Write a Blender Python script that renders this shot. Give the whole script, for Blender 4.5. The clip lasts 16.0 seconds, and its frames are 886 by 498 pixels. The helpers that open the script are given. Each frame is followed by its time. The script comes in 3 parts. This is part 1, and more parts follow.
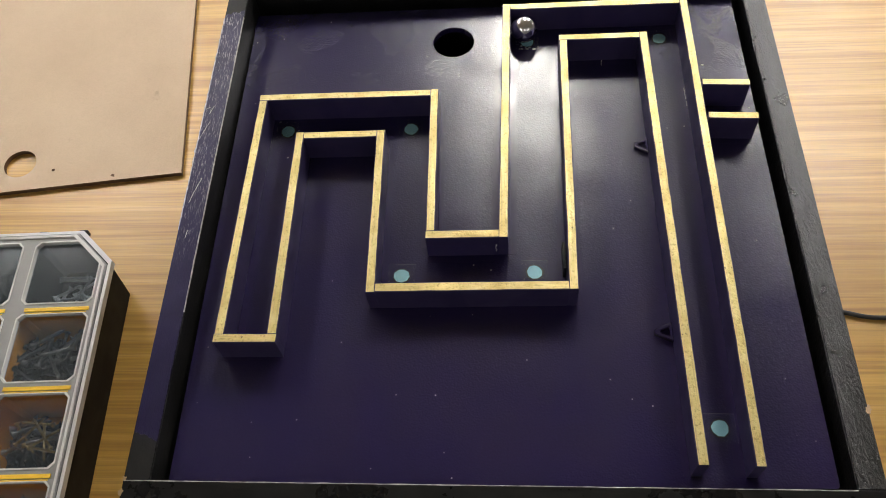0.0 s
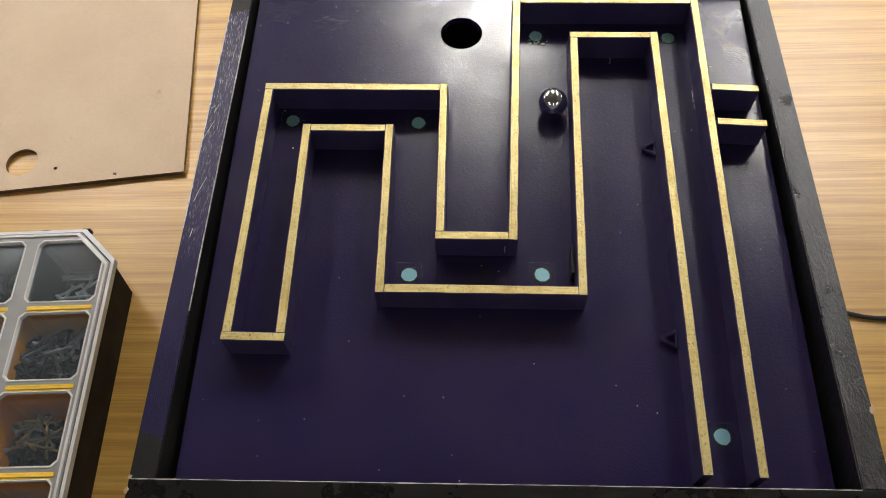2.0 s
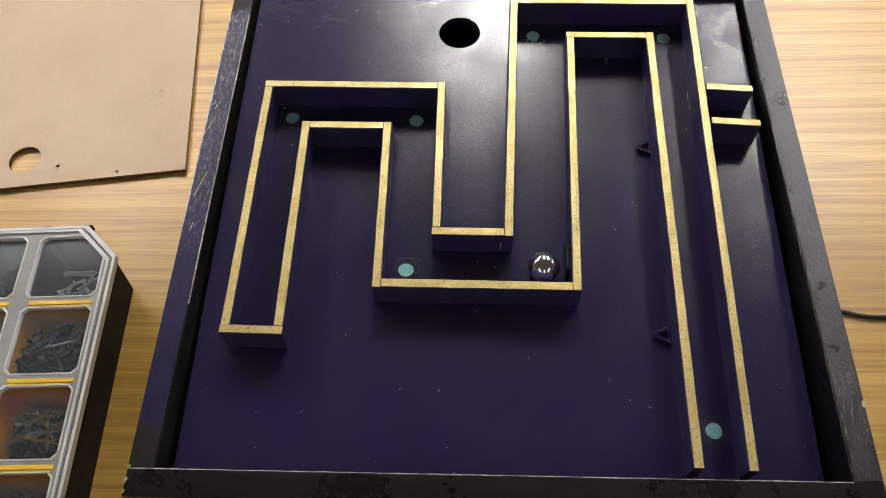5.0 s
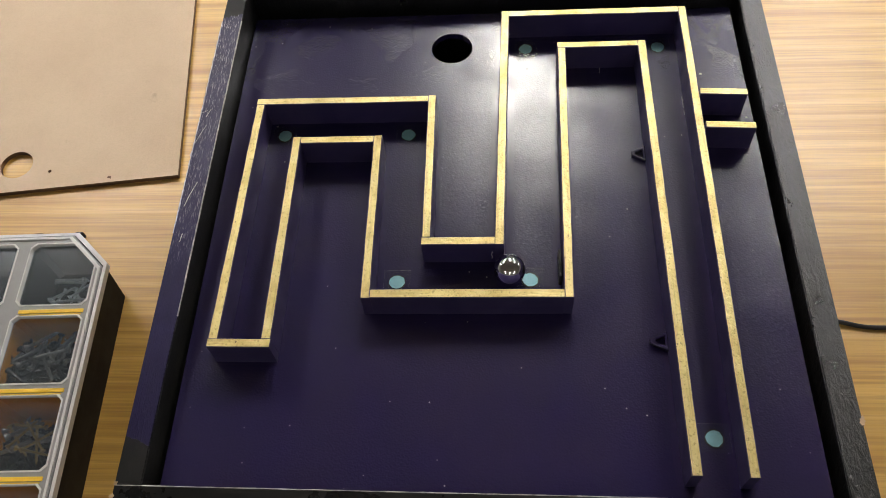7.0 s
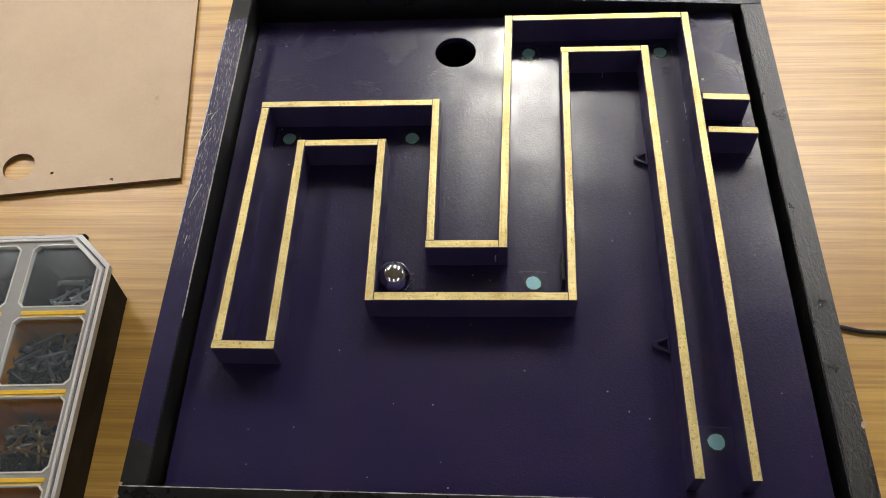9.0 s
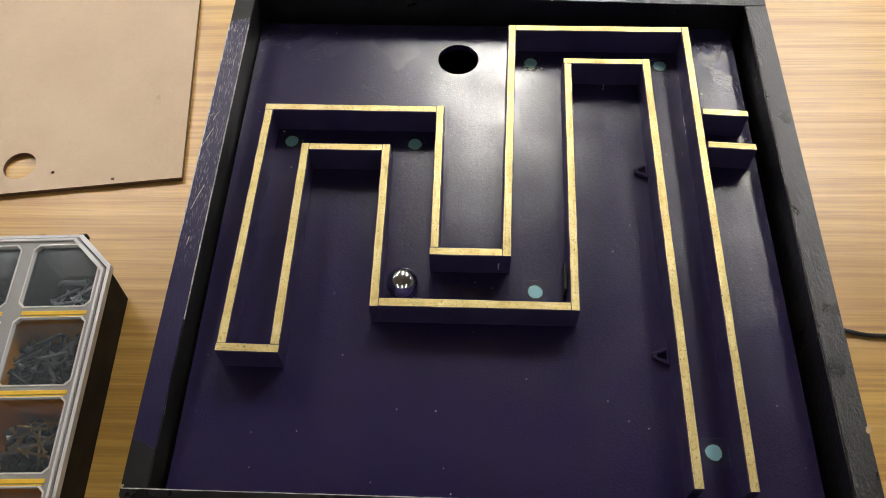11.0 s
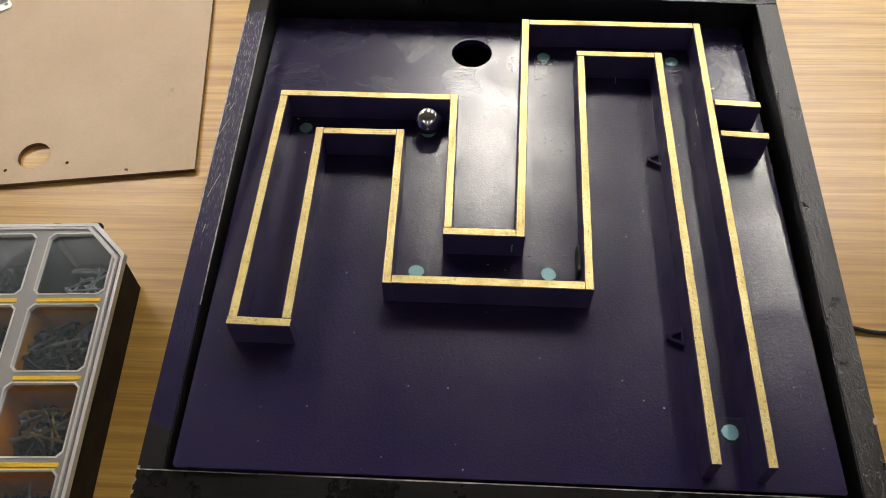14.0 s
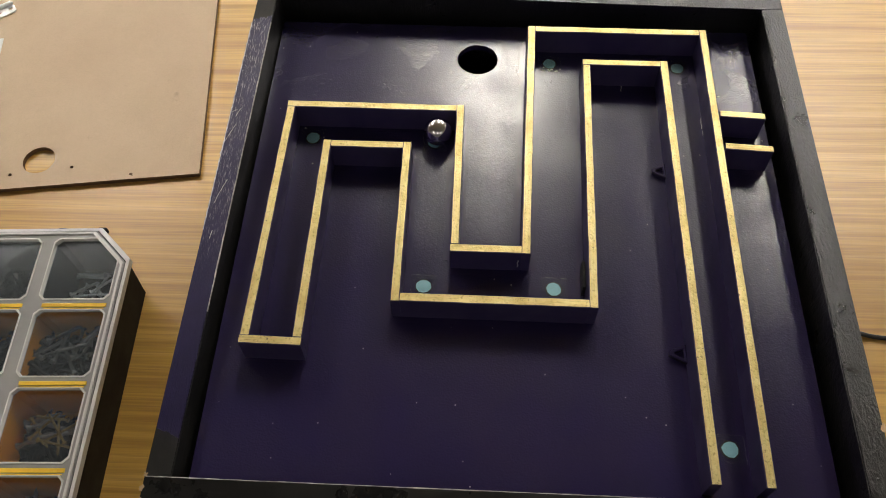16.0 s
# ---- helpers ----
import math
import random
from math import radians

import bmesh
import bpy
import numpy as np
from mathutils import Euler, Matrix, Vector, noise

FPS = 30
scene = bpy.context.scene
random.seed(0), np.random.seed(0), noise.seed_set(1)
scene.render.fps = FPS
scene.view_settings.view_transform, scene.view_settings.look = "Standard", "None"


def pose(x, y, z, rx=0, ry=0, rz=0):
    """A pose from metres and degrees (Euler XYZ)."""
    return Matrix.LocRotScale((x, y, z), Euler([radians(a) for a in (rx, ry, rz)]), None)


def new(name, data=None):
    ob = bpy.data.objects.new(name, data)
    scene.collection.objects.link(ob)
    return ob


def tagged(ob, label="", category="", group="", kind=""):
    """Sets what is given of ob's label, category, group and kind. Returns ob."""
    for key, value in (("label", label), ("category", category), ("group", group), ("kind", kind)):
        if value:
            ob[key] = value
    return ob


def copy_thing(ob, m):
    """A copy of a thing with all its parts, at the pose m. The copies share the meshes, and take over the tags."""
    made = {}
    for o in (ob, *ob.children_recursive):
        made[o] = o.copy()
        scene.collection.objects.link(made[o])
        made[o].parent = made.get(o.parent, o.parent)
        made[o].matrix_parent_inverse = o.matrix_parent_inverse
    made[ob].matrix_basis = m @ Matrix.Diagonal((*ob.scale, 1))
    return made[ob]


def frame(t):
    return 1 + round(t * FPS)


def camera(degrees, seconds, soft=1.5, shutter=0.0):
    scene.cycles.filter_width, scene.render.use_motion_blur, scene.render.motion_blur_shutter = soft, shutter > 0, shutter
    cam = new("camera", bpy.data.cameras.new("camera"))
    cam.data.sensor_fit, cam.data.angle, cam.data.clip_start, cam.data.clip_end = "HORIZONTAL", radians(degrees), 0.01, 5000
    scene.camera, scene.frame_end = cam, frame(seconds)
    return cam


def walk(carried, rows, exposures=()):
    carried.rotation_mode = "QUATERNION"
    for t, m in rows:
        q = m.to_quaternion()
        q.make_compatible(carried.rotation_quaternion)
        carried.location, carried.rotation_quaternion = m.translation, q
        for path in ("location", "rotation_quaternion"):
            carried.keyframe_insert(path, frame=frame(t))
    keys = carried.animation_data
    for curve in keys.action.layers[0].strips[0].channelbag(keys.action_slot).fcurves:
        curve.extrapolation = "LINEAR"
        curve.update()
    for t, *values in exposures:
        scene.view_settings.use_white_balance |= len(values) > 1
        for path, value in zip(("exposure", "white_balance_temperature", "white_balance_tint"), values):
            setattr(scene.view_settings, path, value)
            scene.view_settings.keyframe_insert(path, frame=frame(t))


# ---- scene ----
cam = camera(56.57, 16.0, soft=0.95)
CAMERA_ROWS = [
    (0.0, 0.0423, -0.2819, 0.7443, 29.98, 3.63, 1.41),
    (0.5, 0.0414, -0.2818, 0.7444, 30.04, 3.62, 1.39),
    (1.0, 0.0397, -0.2791, 0.7446, 29.89, 3.60, 1.28),
    (1.5, 0.0372, -0.2792, 0.7440, 29.91, 3.52, 1.29),
    (2.0, 0.0362, -0.2829, 0.7455, 29.97, 3.34, 1.44),
    (2.5, 0.0364, -0.2872, 0.7468, 30.20, 3.34, 1.57),
    (3.0, 0.0373, -0.2903, 0.7476, 30.23, 3.43, 1.66),
    (3.5, 0.0339, -0.2925, 0.7481, 30.60, 3.25, 1.81),
    (4.0, 0.0354, -0.2944, 0.7474, 30.50, 3.36, 1.74),
    (6.5, 0.0449, -0.2831, 0.7448, 30.33, 3.29, 1.82),
    (7.0, 0.0450, -0.2790, 0.7441, 30.22, 3.29, 1.85),
    (7.5, 0.0403, -0.2790, 0.7462, 30.22, 3.11, 1.89),
    (8.0, 0.0362, -0.2789, 0.7470, 30.38, 2.93, 1.98),
    (8.5, 0.0375, -0.2804, 0.7472, 30.51, 2.96, 1.92),
    (9.0, 0.0393, -0.2820, 0.7464, 30.56, 2.91, 1.95),
    (11.5, 0.0349, -0.2784, 0.7456, 30.47, 2.65, 2.18),
    (12.0, 0.0336, -0.2820, 0.7454, 30.46, 2.53, 2.26),
    (12.5, 0.0330, -0.2871, 0.7473, 30.55, 2.61, 2.39),
    (13.0, 0.0309, -0.2916, 0.7485, 30.72, 2.59, 2.63),
    (13.5, 0.0283, -0.2937, 0.7490, 30.81, 2.49, 2.74),
    (14.0, 0.0291, -0.2908, 0.7483, 30.66, 2.55, 2.81),
    (14.5, 0.0266, -0.2887, 0.7495, 30.61, 2.57, 2.93),
    (15.0, 0.0237, -0.2877, 0.7489, 30.68, 2.51, 2.96),
    (15.5, 0.0250, -0.2861, 0.7513, 30.73, 2.63, 2.88),
    (16.0, 0.0241, -0.2875, 0.7507, 30.72, 2.56, 2.83),
]
# seconds, stops, kelvin and tint: the picture warms slightly from the twelfth second on
EXPOSURES = [(0.0, 0.12, 6550, 12), (1.5, 0.12, 6550, 12), (3.5, 0.2, 6550, 12), (6.5, 0.12, 6550, 12), (9.0, 0.07, 6580, 12), (11.6, 0.07, 6600, 12), (12.5, -0.07, 6750, 12),
             (15.5, -0.08, 6780, 12), (15.85, -0.02, 6800, 12), (16.0, -0.15, 6900, 12)]
walk(cam, [(r[0], pose(*r[1:])) for r in CAMERA_ROWS], EXPOSURES)

# ---------------------------------------------------------------- light
scene.view_settings.exposure = 0.0
world = bpy.data.worlds.new("world")
world.use_nodes = True
world.node_tree.nodes["Background"].inputs[0].default_value = (0.9, 0.95, 1.0, 1)
world.node_tree.nodes["Background"].inputs[1].default_value = 0.0
scene.world = world
CEILING_Z = 1.95
LAMP_COLOUR = (1.0, 0.98, 0.935)
# ceiling fittings: x, y of the centre, how strongly each glows, and its length
LIGHTS = [(0.13, 2.12, 94, 0.9), (-1.55, 2.0, 62, 1.2), (1.24, 1.95, 62, 1.1), (-1.38, 3.75, 22, 1.7), (0.12, 3.75, 21, 1.7), (1.52, 3.75, 22, 1.7),
          (-3.3, 2.0, 20, 1.2), (3.4, 2.0, 20, 1.2), (-1.38, -1.9, 9, 1.5), (0.12, -2.3, 6, 1.5), (1.52, -1.9, 12, 1.5)]


# ---------------------------------------------------------------- materials
def nodes_of(name):
    m = bpy.data.materials.new(name)
    m.use_nodes = True
    t = m.node_tree
    return m, t, t.nodes["Principled BSDF"]


def link(t, a, b):
    t.links.new(a, b)


def coords(t, scale=(1, 1, 1), random_shift=False):
    tc = t.nodes.new("ShaderNodeTexCoord")
    mp = t.nodes.new("ShaderNodeMapping")
    mp.inputs["Scale"].default_value = scale
    link(t, tc.outputs["Object"], mp.inputs["Vector"])
    if random_shift:
        info = t.nodes.new("ShaderNodeObjectInfo")
        mul = t.nodes.new("ShaderNodeMath")
        mul.operation = "MULTIPLY"
        mul.inputs[1].default_value = 7.0
        link(t, info.outputs["Random"], mul.inputs[0])
        comb = t.nodes.new("ShaderNodeCombineXYZ")
        for i in range(3):
            link(t, mul.outputs[0], comb.inputs[i])
        link(t, comb.outputs[0], mp.inputs["Location"])
    return mp.outputs[0]


def noise_tex(t, vec, scale, detail=4.0, rough=0.55, distort=0.0):
    n = t.nodes.new("ShaderNodeTexNoise")
    n.inputs["Scale"].default_value = scale
    n.inputs["Detail"].default_value = detail
    n.inputs["Roughness"].default_value = rough
    n.inputs["Distortion"].default_value = distort
    link(t, vec, n.inputs["Vector"])
    return n.outputs["Fac"]


def ramp(t, fac, stops):
    r = t.nodes.new("ShaderNodeValToRGB")
    e = r.color_ramp.elements
    while len(e) < len(stops):
        e.new(0.5)
    for el, (p, c) in zip(e, stops):
        el.position = p
        el.color = (*c, 1) if len(c) == 3 else c
    link(t, fac, r.inputs[0])
    return r.outputs[0]


def grey(a):
    return (a, a, a)


def mix_rgb(t, fac, a, b):
    m = t.nodes.new("ShaderNodeMix")
    m.data_type = "RGBA"
    for sock, v in ((m.inputs[0], fac), (m.inputs[6], a), (m.inputs[7], b)):
        if isinstance(v, (int, float)):
            sock.default_value = v
        elif isinstance(v, tuple):
            sock.default_value = (*v, 1)
        else:
            link(t, v, sock)
    return m.outputs[2]


def bump(t, bsdf, heights):
    """heights: pairs of a height socket and a depth in metres."""
    last = None
    for h, depth in heights:
        b = t.nodes.new("ShaderNodeBump")
        b.inputs["Strength"].default_value = 1.0
        b.inputs["Distance"].default_value = depth
        link(t, h, b.inputs["Height"])
        if last:
            link(t, last, b.inputs["Normal"])
        last = b.outputs[0]
    link(t, last, bsdf.inputs["Normal"])


def math_node(t, op, a, b):
    n = t.nodes.new("ShaderNodeMath")
    n.operation = op
    n.use_clamp = False
    for sock, v in zip(n.inputs, (a, b)):
        if isinstance(v, (int, float)):
            sock.default_value = v
        else:
            link(t, v, sock)
    return n.outputs[0]


def painted_purple(name, base_a, base_b, rough=(0.235, 0.26), peel=0.00013, coat=0.0, specks=True):
    """Purple sprayed paint: a fine orange peel, dust specks, and patches that dried duller."""
    m, t, p = nodes_of(name)
    v = coords(t)
    cloud = noise_tex(t, v, 5, 5, 0.6)
    col = ramp(t, cloud, [(0.3, base_a), (0.7, base_b)])
    if specks:
        vor = t.nodes.new("ShaderNodeTexVoronoi")
        vor.inputs["Scale"].default_value = 75
        link(t, v, vor.inputs["Vector"])
        dots = ramp(t, vor.outputs["Distance"], [(0.028, grey(0.9)), (0.05, grey(0))])
        some = t.nodes.new("ShaderNodeSeparateColor")
        link(t, vor.outputs["Color"], some.inputs[0])
        gate = ramp(t, some.outputs[0], [(0.35, grey(0)), (0.95, grey(1))])
        col = mix_rgb(t, math_node(t, "MULTIPLY", dots, gate), col, (0.5, 0.46, 0.5))
    dull = noise_tex(t, v, 27, 2.5, 0.5, 0.5)
    grain = noise_tex(t, v, 820, 0.5, 0.5)
    cell = t.nodes.new("ShaderNodeTexVoronoi")
    cell.inputs["Scale"].default_value = 640
    link(t, v, cell.inputs["Vector"])
    pits = ramp(t, math_node(t, "ADD", cell.outputs["Distance"], math_node(t, "MULTIPLY", noise_tex(t, v, 110, 2), 0.3)), [(0.40, grey(0)), (0.60, grey(1))])
    link(t, col, p.inputs["Base Color"])
    gloss = ramp(t, dull, [(0.35, grey(rough[0])), (0.7, grey(rough[1]))])
    link(t, gloss, p.inputs["Roughness"])
    shine = math_node(t, "ADD", math_node(t, "MULTIPLY", pits, 0.66), 0.12) if specks else math_node(t, "ADD", dull, 0.1)
    link(t, math_node(t, "MULTIPLY", shine, ramp(t, dull, [(0.44, grey(1.0)), (0.68, grey(0.42))])), p.inputs["Specular IOR Level"])
    bump(t, p, [(grain, peel)])
    if coat:
        link(t, math_node(t, "MULTIPLY", ramp(t, pits, [(0.0, grey(0.1)), (1.0, grey(1))]), coat), p.inputs["Coat Weight"])
        p.inputs["Coat Roughness"].default_value = 0.09
        fine = t.nodes.new("ShaderNodeBump")
        fine.inputs["Distance"].default_value = peel * 0.5
        link(t, grain, fine.inputs["Height"])
        link(t, fine.outputs[0], p.inputs["Coat Normal"])
    return m


def gold_paint():
    m, t, p = nodes_of("gold_paint")
    v = coords(t, random_shift=True)
    patch = noise_tex(t, v, 55, 5, 0.65)
    col = ramp(t, patch, [(0.28, (0.60, 0.45, 0.16)), (0.48, (0.74, 0.60, 0.25)), (0.75, (0.84, 0.72, 0.36))])
    lump = noise_tex(t, v, 520, 2.5, 0.6)
    col = mix_rgb(t, ramp(t, lump, [(0.30, grey(0.7)), (0.44, grey(0))]), col, (0.34, 0.23, 0.07))
    pit = ramp(t, noise_tex(t, v, 190, 3, 0.7), [(0.27, grey(0.9)), (0.31, grey(0))])
    col = mix_rgb(t, pit, col, (0.07, 0.05, 0.035))
    streak = noise_tex(t, coords(t, (26, 700, 1), True), 1.0, 4, 0.65)
    col = mix_rgb(t, ramp(t, streak, [(0.36, grey(0.35)), (0.47, grey(0))]), col, (0.33, 0.23, 0.08))
    link(t, col, p.inputs["Base Color"])
    p.inputs["Metallic"].default_value = 0.45
    link(t, ramp(t, patch, [(0.3, grey(0.46)), (0.7, grey(0.34))]), p.inputs["Roughness"])
    bump(t, p, [(lump, 0.00032), (noise_tex(t, v, 90, 3), 0.0005)])
    return m


def black_paint(name, base=0.012, rough=(0.3, 0.5), lumps=0.0005, worn=0.0, shine=0.25, flow=(120, 22, 60)):
    """Brushed black paint, with its strokes and sags along the board."""
    m, t, p = nodes_of(name)
    v = coords(t, random_shift=True)
    n = noise_tex(t, v, 35, 5, 0.6)
    col = ramp(t, n, [(0.3, grey(base * 0.7)), (0.7, (base * 1.5, base * 1.45, base * 1.4))])
    if worn:
        sc = ramp(t, noise_tex(t, coords(t, (210, 70, 60)), 1.0, 5, 0.75), [(0.66, grey(0)), (0.71, grey(worn))])
        col = mix_rgb(t, sc, col, (0.33, 0.29, 0.27))
    link(t, col, p.inputs["Base Color"])
    link(t, ramp(t, n, [(0.3, grey(rough[0])), (0.7, grey(rough[1]))]), p.inputs["Roughness"])
    p.inputs["Specular IOR Level"].default_value = shine
    sag = noise_tex(t, coords(t, flow), 1.0, 5, 0.62, 0.9)
    bump(t, p, [(sag, lumps), (noise_tex(t, v, 420, 3, 0.6), lumps * 0.3)])
    return m


def scuffed_purple():
    m, t, p = nodes_of("scuffed_purple_paint")
    v = coords(t)
    n = noise_tex(t, v, 25, 5)
    col = ramp(t, n, [(0.3, (0.015, 0.0115, 0.047)), (0.7, (0.026, 0.02, 0.07))])
    s = coords(t, (1500, 130, 1))
    along = t.nodes.new("ShaderNodeSeparateXYZ")
    link(t, v, along.inputs[0])
    reach = math_node(t, "ADD", along.outputs[1], math_node(t, "MULTIPLY", noise_tex(t, coords(t, (40, 14, 1)), 1.0, 3), 0.16))
    gate = ramp(t, reach, [(0.03, grey(0.0)), (0.19, grey(1))])
    sc = ramp(t, noise_tex(t, s, 1.0, 4, 0.7), [(0.55, grey(0)), (0.64, grey(0.75))])
    both = t.nodes.new("ShaderNodeMath")
    both.operation = "MULTIPLY"
    link(t, sc, both.inputs[0])
    link(t, gate, both.inputs[1])
    col = mix_rgb(t, both.outputs[0], col, (0.55, 0.5, 0.57))
    link(t, col, p.inputs["Base Color"])
    p.inputs["Roughness"].default_value = 0.36
    p.inputs["Specular IOR Level"].default_value = 0.3
    bump(t, p, [(noise_tex(t, s, 1.0, 3), 0.0003), (noise_tex(t, v, 60, 3), 0.0004)])
    return m


def table_wood():
    m, t, p = nodes_of("varnished_pine")
    grain = noise_tex(t, coords(t, (1.8, 95, 1)), 1.0, 5, 0.6, 0.5)
    fine = noise_tex(t, coords(t, (9, 420, 1)), 1.0, 4, 0.6)
    band = noise_tex(t, coords(t, (0.7, 7.5, 1)), 1.0, 3, 0.5, 0.6)
    col = ramp(t, grain, [(0.3, (0.45, 0.228, 0.036)), (0.5, (0.67, 0.395, 0.082)), (0.7, (0.79, 0.51, 0.145))])
    col = mix_rgb(t, ramp(t, band, [(0.42, grey(0.0)), (0.68, grey(0.42))]), col, (0.47, 0.26, 0.075))
    col = mix_rgb(t, ramp(t, fine, [(0.34, grey(0.5)), (0.54, grey(0))]), col, (0.40, 0.2, 0.07))
    link(t, col, p.inputs["Base Color"])
    link(t, ramp(t, band, [(0.3, grey(0.33)), (0.7, grey(0.42))]), p.inputs["Roughness"])
    p.inputs["Specular IOR Level"].default_value = 0.8
    bump(t, p, [(fine, 0.00005), (noise_tex(t, coords(t), 8, 2), 0.0004)])
    return m


def fibreboard():
    m, t, p = nodes_of("fibreboard")
    v = coords(t)
    cloud = noise_tex(t, v, 7, 5, 0.6)
    col = ramp(t, cloud, [(0.3, (0.59, 0.43, 0.28)), (0.7, (0.69, 0.525, 0.355))])
    stain = ramp(t, noise_tex(t, coords(t, (18, 26, 1)), 1.0, 5, 0.6, 1.2), [(0.66, grey(0)), (0.76, grey(0.35))])
    col = mix_rgb(t, stain, col, (0.27, 0.185, 0.11))
    fib = noise_tex(t, v, 900, 2)
    col = mix_rgb(t, ramp(t, fib, [(0.35, grey(0.18)), (0.6, grey(0))]), col, (0.3, 0.21, 0.13))
    link(t, col, p.inputs["Base Color"])
    p.inputs["Roughness"].default_value = 0.55
    bump(t, p, [(fib, 0.00005)])
    return m


def simple(name, col, rough=0.5, metal=0.0, vary=0.15, scale=60, bumps=0.0):
    m, t, p = nodes_of(name)
    v = coords(t, random_shift=True)
    n = noise_tex(t, v, scale, 4)
    lo = tuple(c * (1 - vary) for c in col)
    hi = tuple(min(1, c * (1 + vary)) for c in col)
    link(t, ramp(t, n, [(0.3, lo), (0.7, hi)]), p.inputs["Base Color"])
    link(t, ramp(t, n, [(0.3, grey(rough * 0.9)), (0.7, grey(min(1, rough * 1.15)))]), p.inputs["Roughness"])
    p.inputs["Metallic"].default_value = metal
    if bumps:
        bump(t, p, [(noise_tex(t, v, scale * 4, 3), bumps)])
    return m


def clear_pane(name, tint, gloss=0.05, ior=1.5, haze=0.0):
    m = bpy.data.materials.new(name)
    m.use_nodes = True
    t = m.node_tree
    t.nodes.remove(t.nodes["Principled BSDF"])
    tr = t.nodes.new("ShaderNodeBsdfTransparent")
    tr.inputs[0].default_value = (*tint, 1)
    gl = t.nodes.new("ShaderNodeBsdfGlossy")
    gl.inputs["Roughness"].default_value = gloss
    fr = t.nodes.new("ShaderNodeFresnel")
    fr.inputs[0].default_value = ior
    mx = t.nodes.new("ShaderNodeMixShader")
    link(t, fr.outputs[0], mx.inputs[0])
    link(t, tr.outputs[0], mx.inputs[1])
    link(t, gl.outputs[0], mx.inputs[2])
    # milky film; on the lid windows its blue-grey also stands in for reflections
    if haze:
        df = t.nodes.new("ShaderNodeBsdfDiffuse")
        df.inputs[0].default_value = (0.5, 0.6, 0.66, 1)
        hz = t.nodes.new("ShaderNodeMixShader")
        hz.inputs[0].default_value = haze
        link(t, mx.outputs[0], hz.inputs[1])
        link(t, df.outputs[0], hz.inputs[2])
        mx = hz
    link(t, mx.outputs[0], t.nodes["Material Output"].inputs[0])
    return m


def lit(name, col, strength):
    m = bpy.data.materials.new(name)
    m.use_nodes = True
    t = m.node_tree
    t.nodes.remove(t.nodes["Principled BSDF"])
    e = t.nodes.new("ShaderNodeEmission")
    e.inputs[0].default_value = (*col, 1)
    e.inputs[1].default_value = strength
    link(t, e.outputs[0], t.nodes["Material Output"].inputs[0])
    return m


FLOOR_PAINT = painted_purple("purple_sprayed_paint", (0.0150, 0.0115, 0.056), (0.0228, 0.0150, 0.058), coat=0.09)
BAND_PAINT = painted_purple("purple_brushed_paint", (0.0175, 0.013, 0.058), (0.026, 0.017, 0.060), (0.18, 0.27), 0.00001, specks=False)
# the floor's purple, lightened in colour to lift the strips' shaded sides
SIDE_PAINT_LIFTED = painted_purple("purple_strip_paint_lifted", (0.043, 0.034, 0.100), (0.055, 0.043, 0.118), (0.3, 0.45), 0.00003, specks=False)
GOLD = gold_paint()
BLACK = black_paint("black_satin_paint", 0.018, (0.34, 0.5), 0.0003, 0.0, 0.2)
BLACK_LUMPY = black_paint("black_lumpy_paint", 0.006, (0.26, 0.38), 0.0013, 0.15, 1.0, (330, 110, 60))
BLACK_FRONT = black_paint("black_gloss_paint", 0.010, (0.24, 0.36), 0.0003, 0.0, 0.3, (22, 120, 60))
SCUFFED = scuffed_purple()
WOOD = table_wood()
BOARD_MDF = fibreboard()
MDF_EDGE = simple("sawn_fibreboard_edge", (0.15, 0.085, 0.045), 0.8)
RAW_WOOD = simple("bare_wood_chip", (0.62, 0.44, 0.27), 0.7)
WORN_EDGE = simple("rubbed_edge", (0.5, 0.47, 0.45), 0.45, scale=200, vary=0.5)
STEEL = simple("polished_steel", (0.78, 0.78, 0.8), 0.035, 1.0, 0.03)
ZINC = simple("zinc_steel", (0.85, 0.86, 0.86), 0.4, 0.55, 0.2)
DARK_STEEL = simple("black_phosphate_steel", (0.05, 0.045, 0.045), 0.38, 0.8, 0.4)
GREY_STEEL = simple("grey_steel", (0.3, 0.28, 0.26), 0.3, 1.0, 0.3)
BRASS = simple("yellow_zinc_steel", (0.40, 0.28, 0.12), 0.3, 1.0, 0.2)
TEAL = simple("pale_blue_plastic", (0.36, 0.70, 0.76), 0.35, 0.0, 0.1, 400)
TAPE = clear_pane("clear_tape", (0.96, 0.96, 0.97), 0.3, 1.16, 0.012)
LID_GREY = simple("frosted_grey_plastic", (0.31, 0.305, 0.295), 0.4, 0.0, 0.08, 40, 0.0001)
# pale lid edges, lightened to paint in the specular lines along them
LID_PALE_SHINE = simple("pale_plastic_edge_shine", (0.72, 0.71, 0.68), 0.35, 0.0, 0.06)
BODY_BLACK = simple("black_plastic", (0.007, 0.0055, 0.005), 0.75, 0.0, 0.2, 30, 0.0001)
YELLOW = simple("yellow_plastic", (0.9, 0.58, 0.05), 0.4, 0.0, 0.08)
ORANGE = simple("orange_plastic", (0.85, 0.33, 0.01), 0.4, 0.0, 0.1)
PANE = clear_pane("clear_plastic", (0.74, 0.78, 0.81), 0.14, 1.5, 0.034)
CABLE_BLACK = simple("black_rubber", (0.012, 0.012, 0.013), 0.5)
PAPER = simple("white_paper", (0.8, 0.8, 0.79), 0.8, vary=0.03)
GLUE = simple("dried_glue", (0.6, 0.6, 0.58), 0.08)
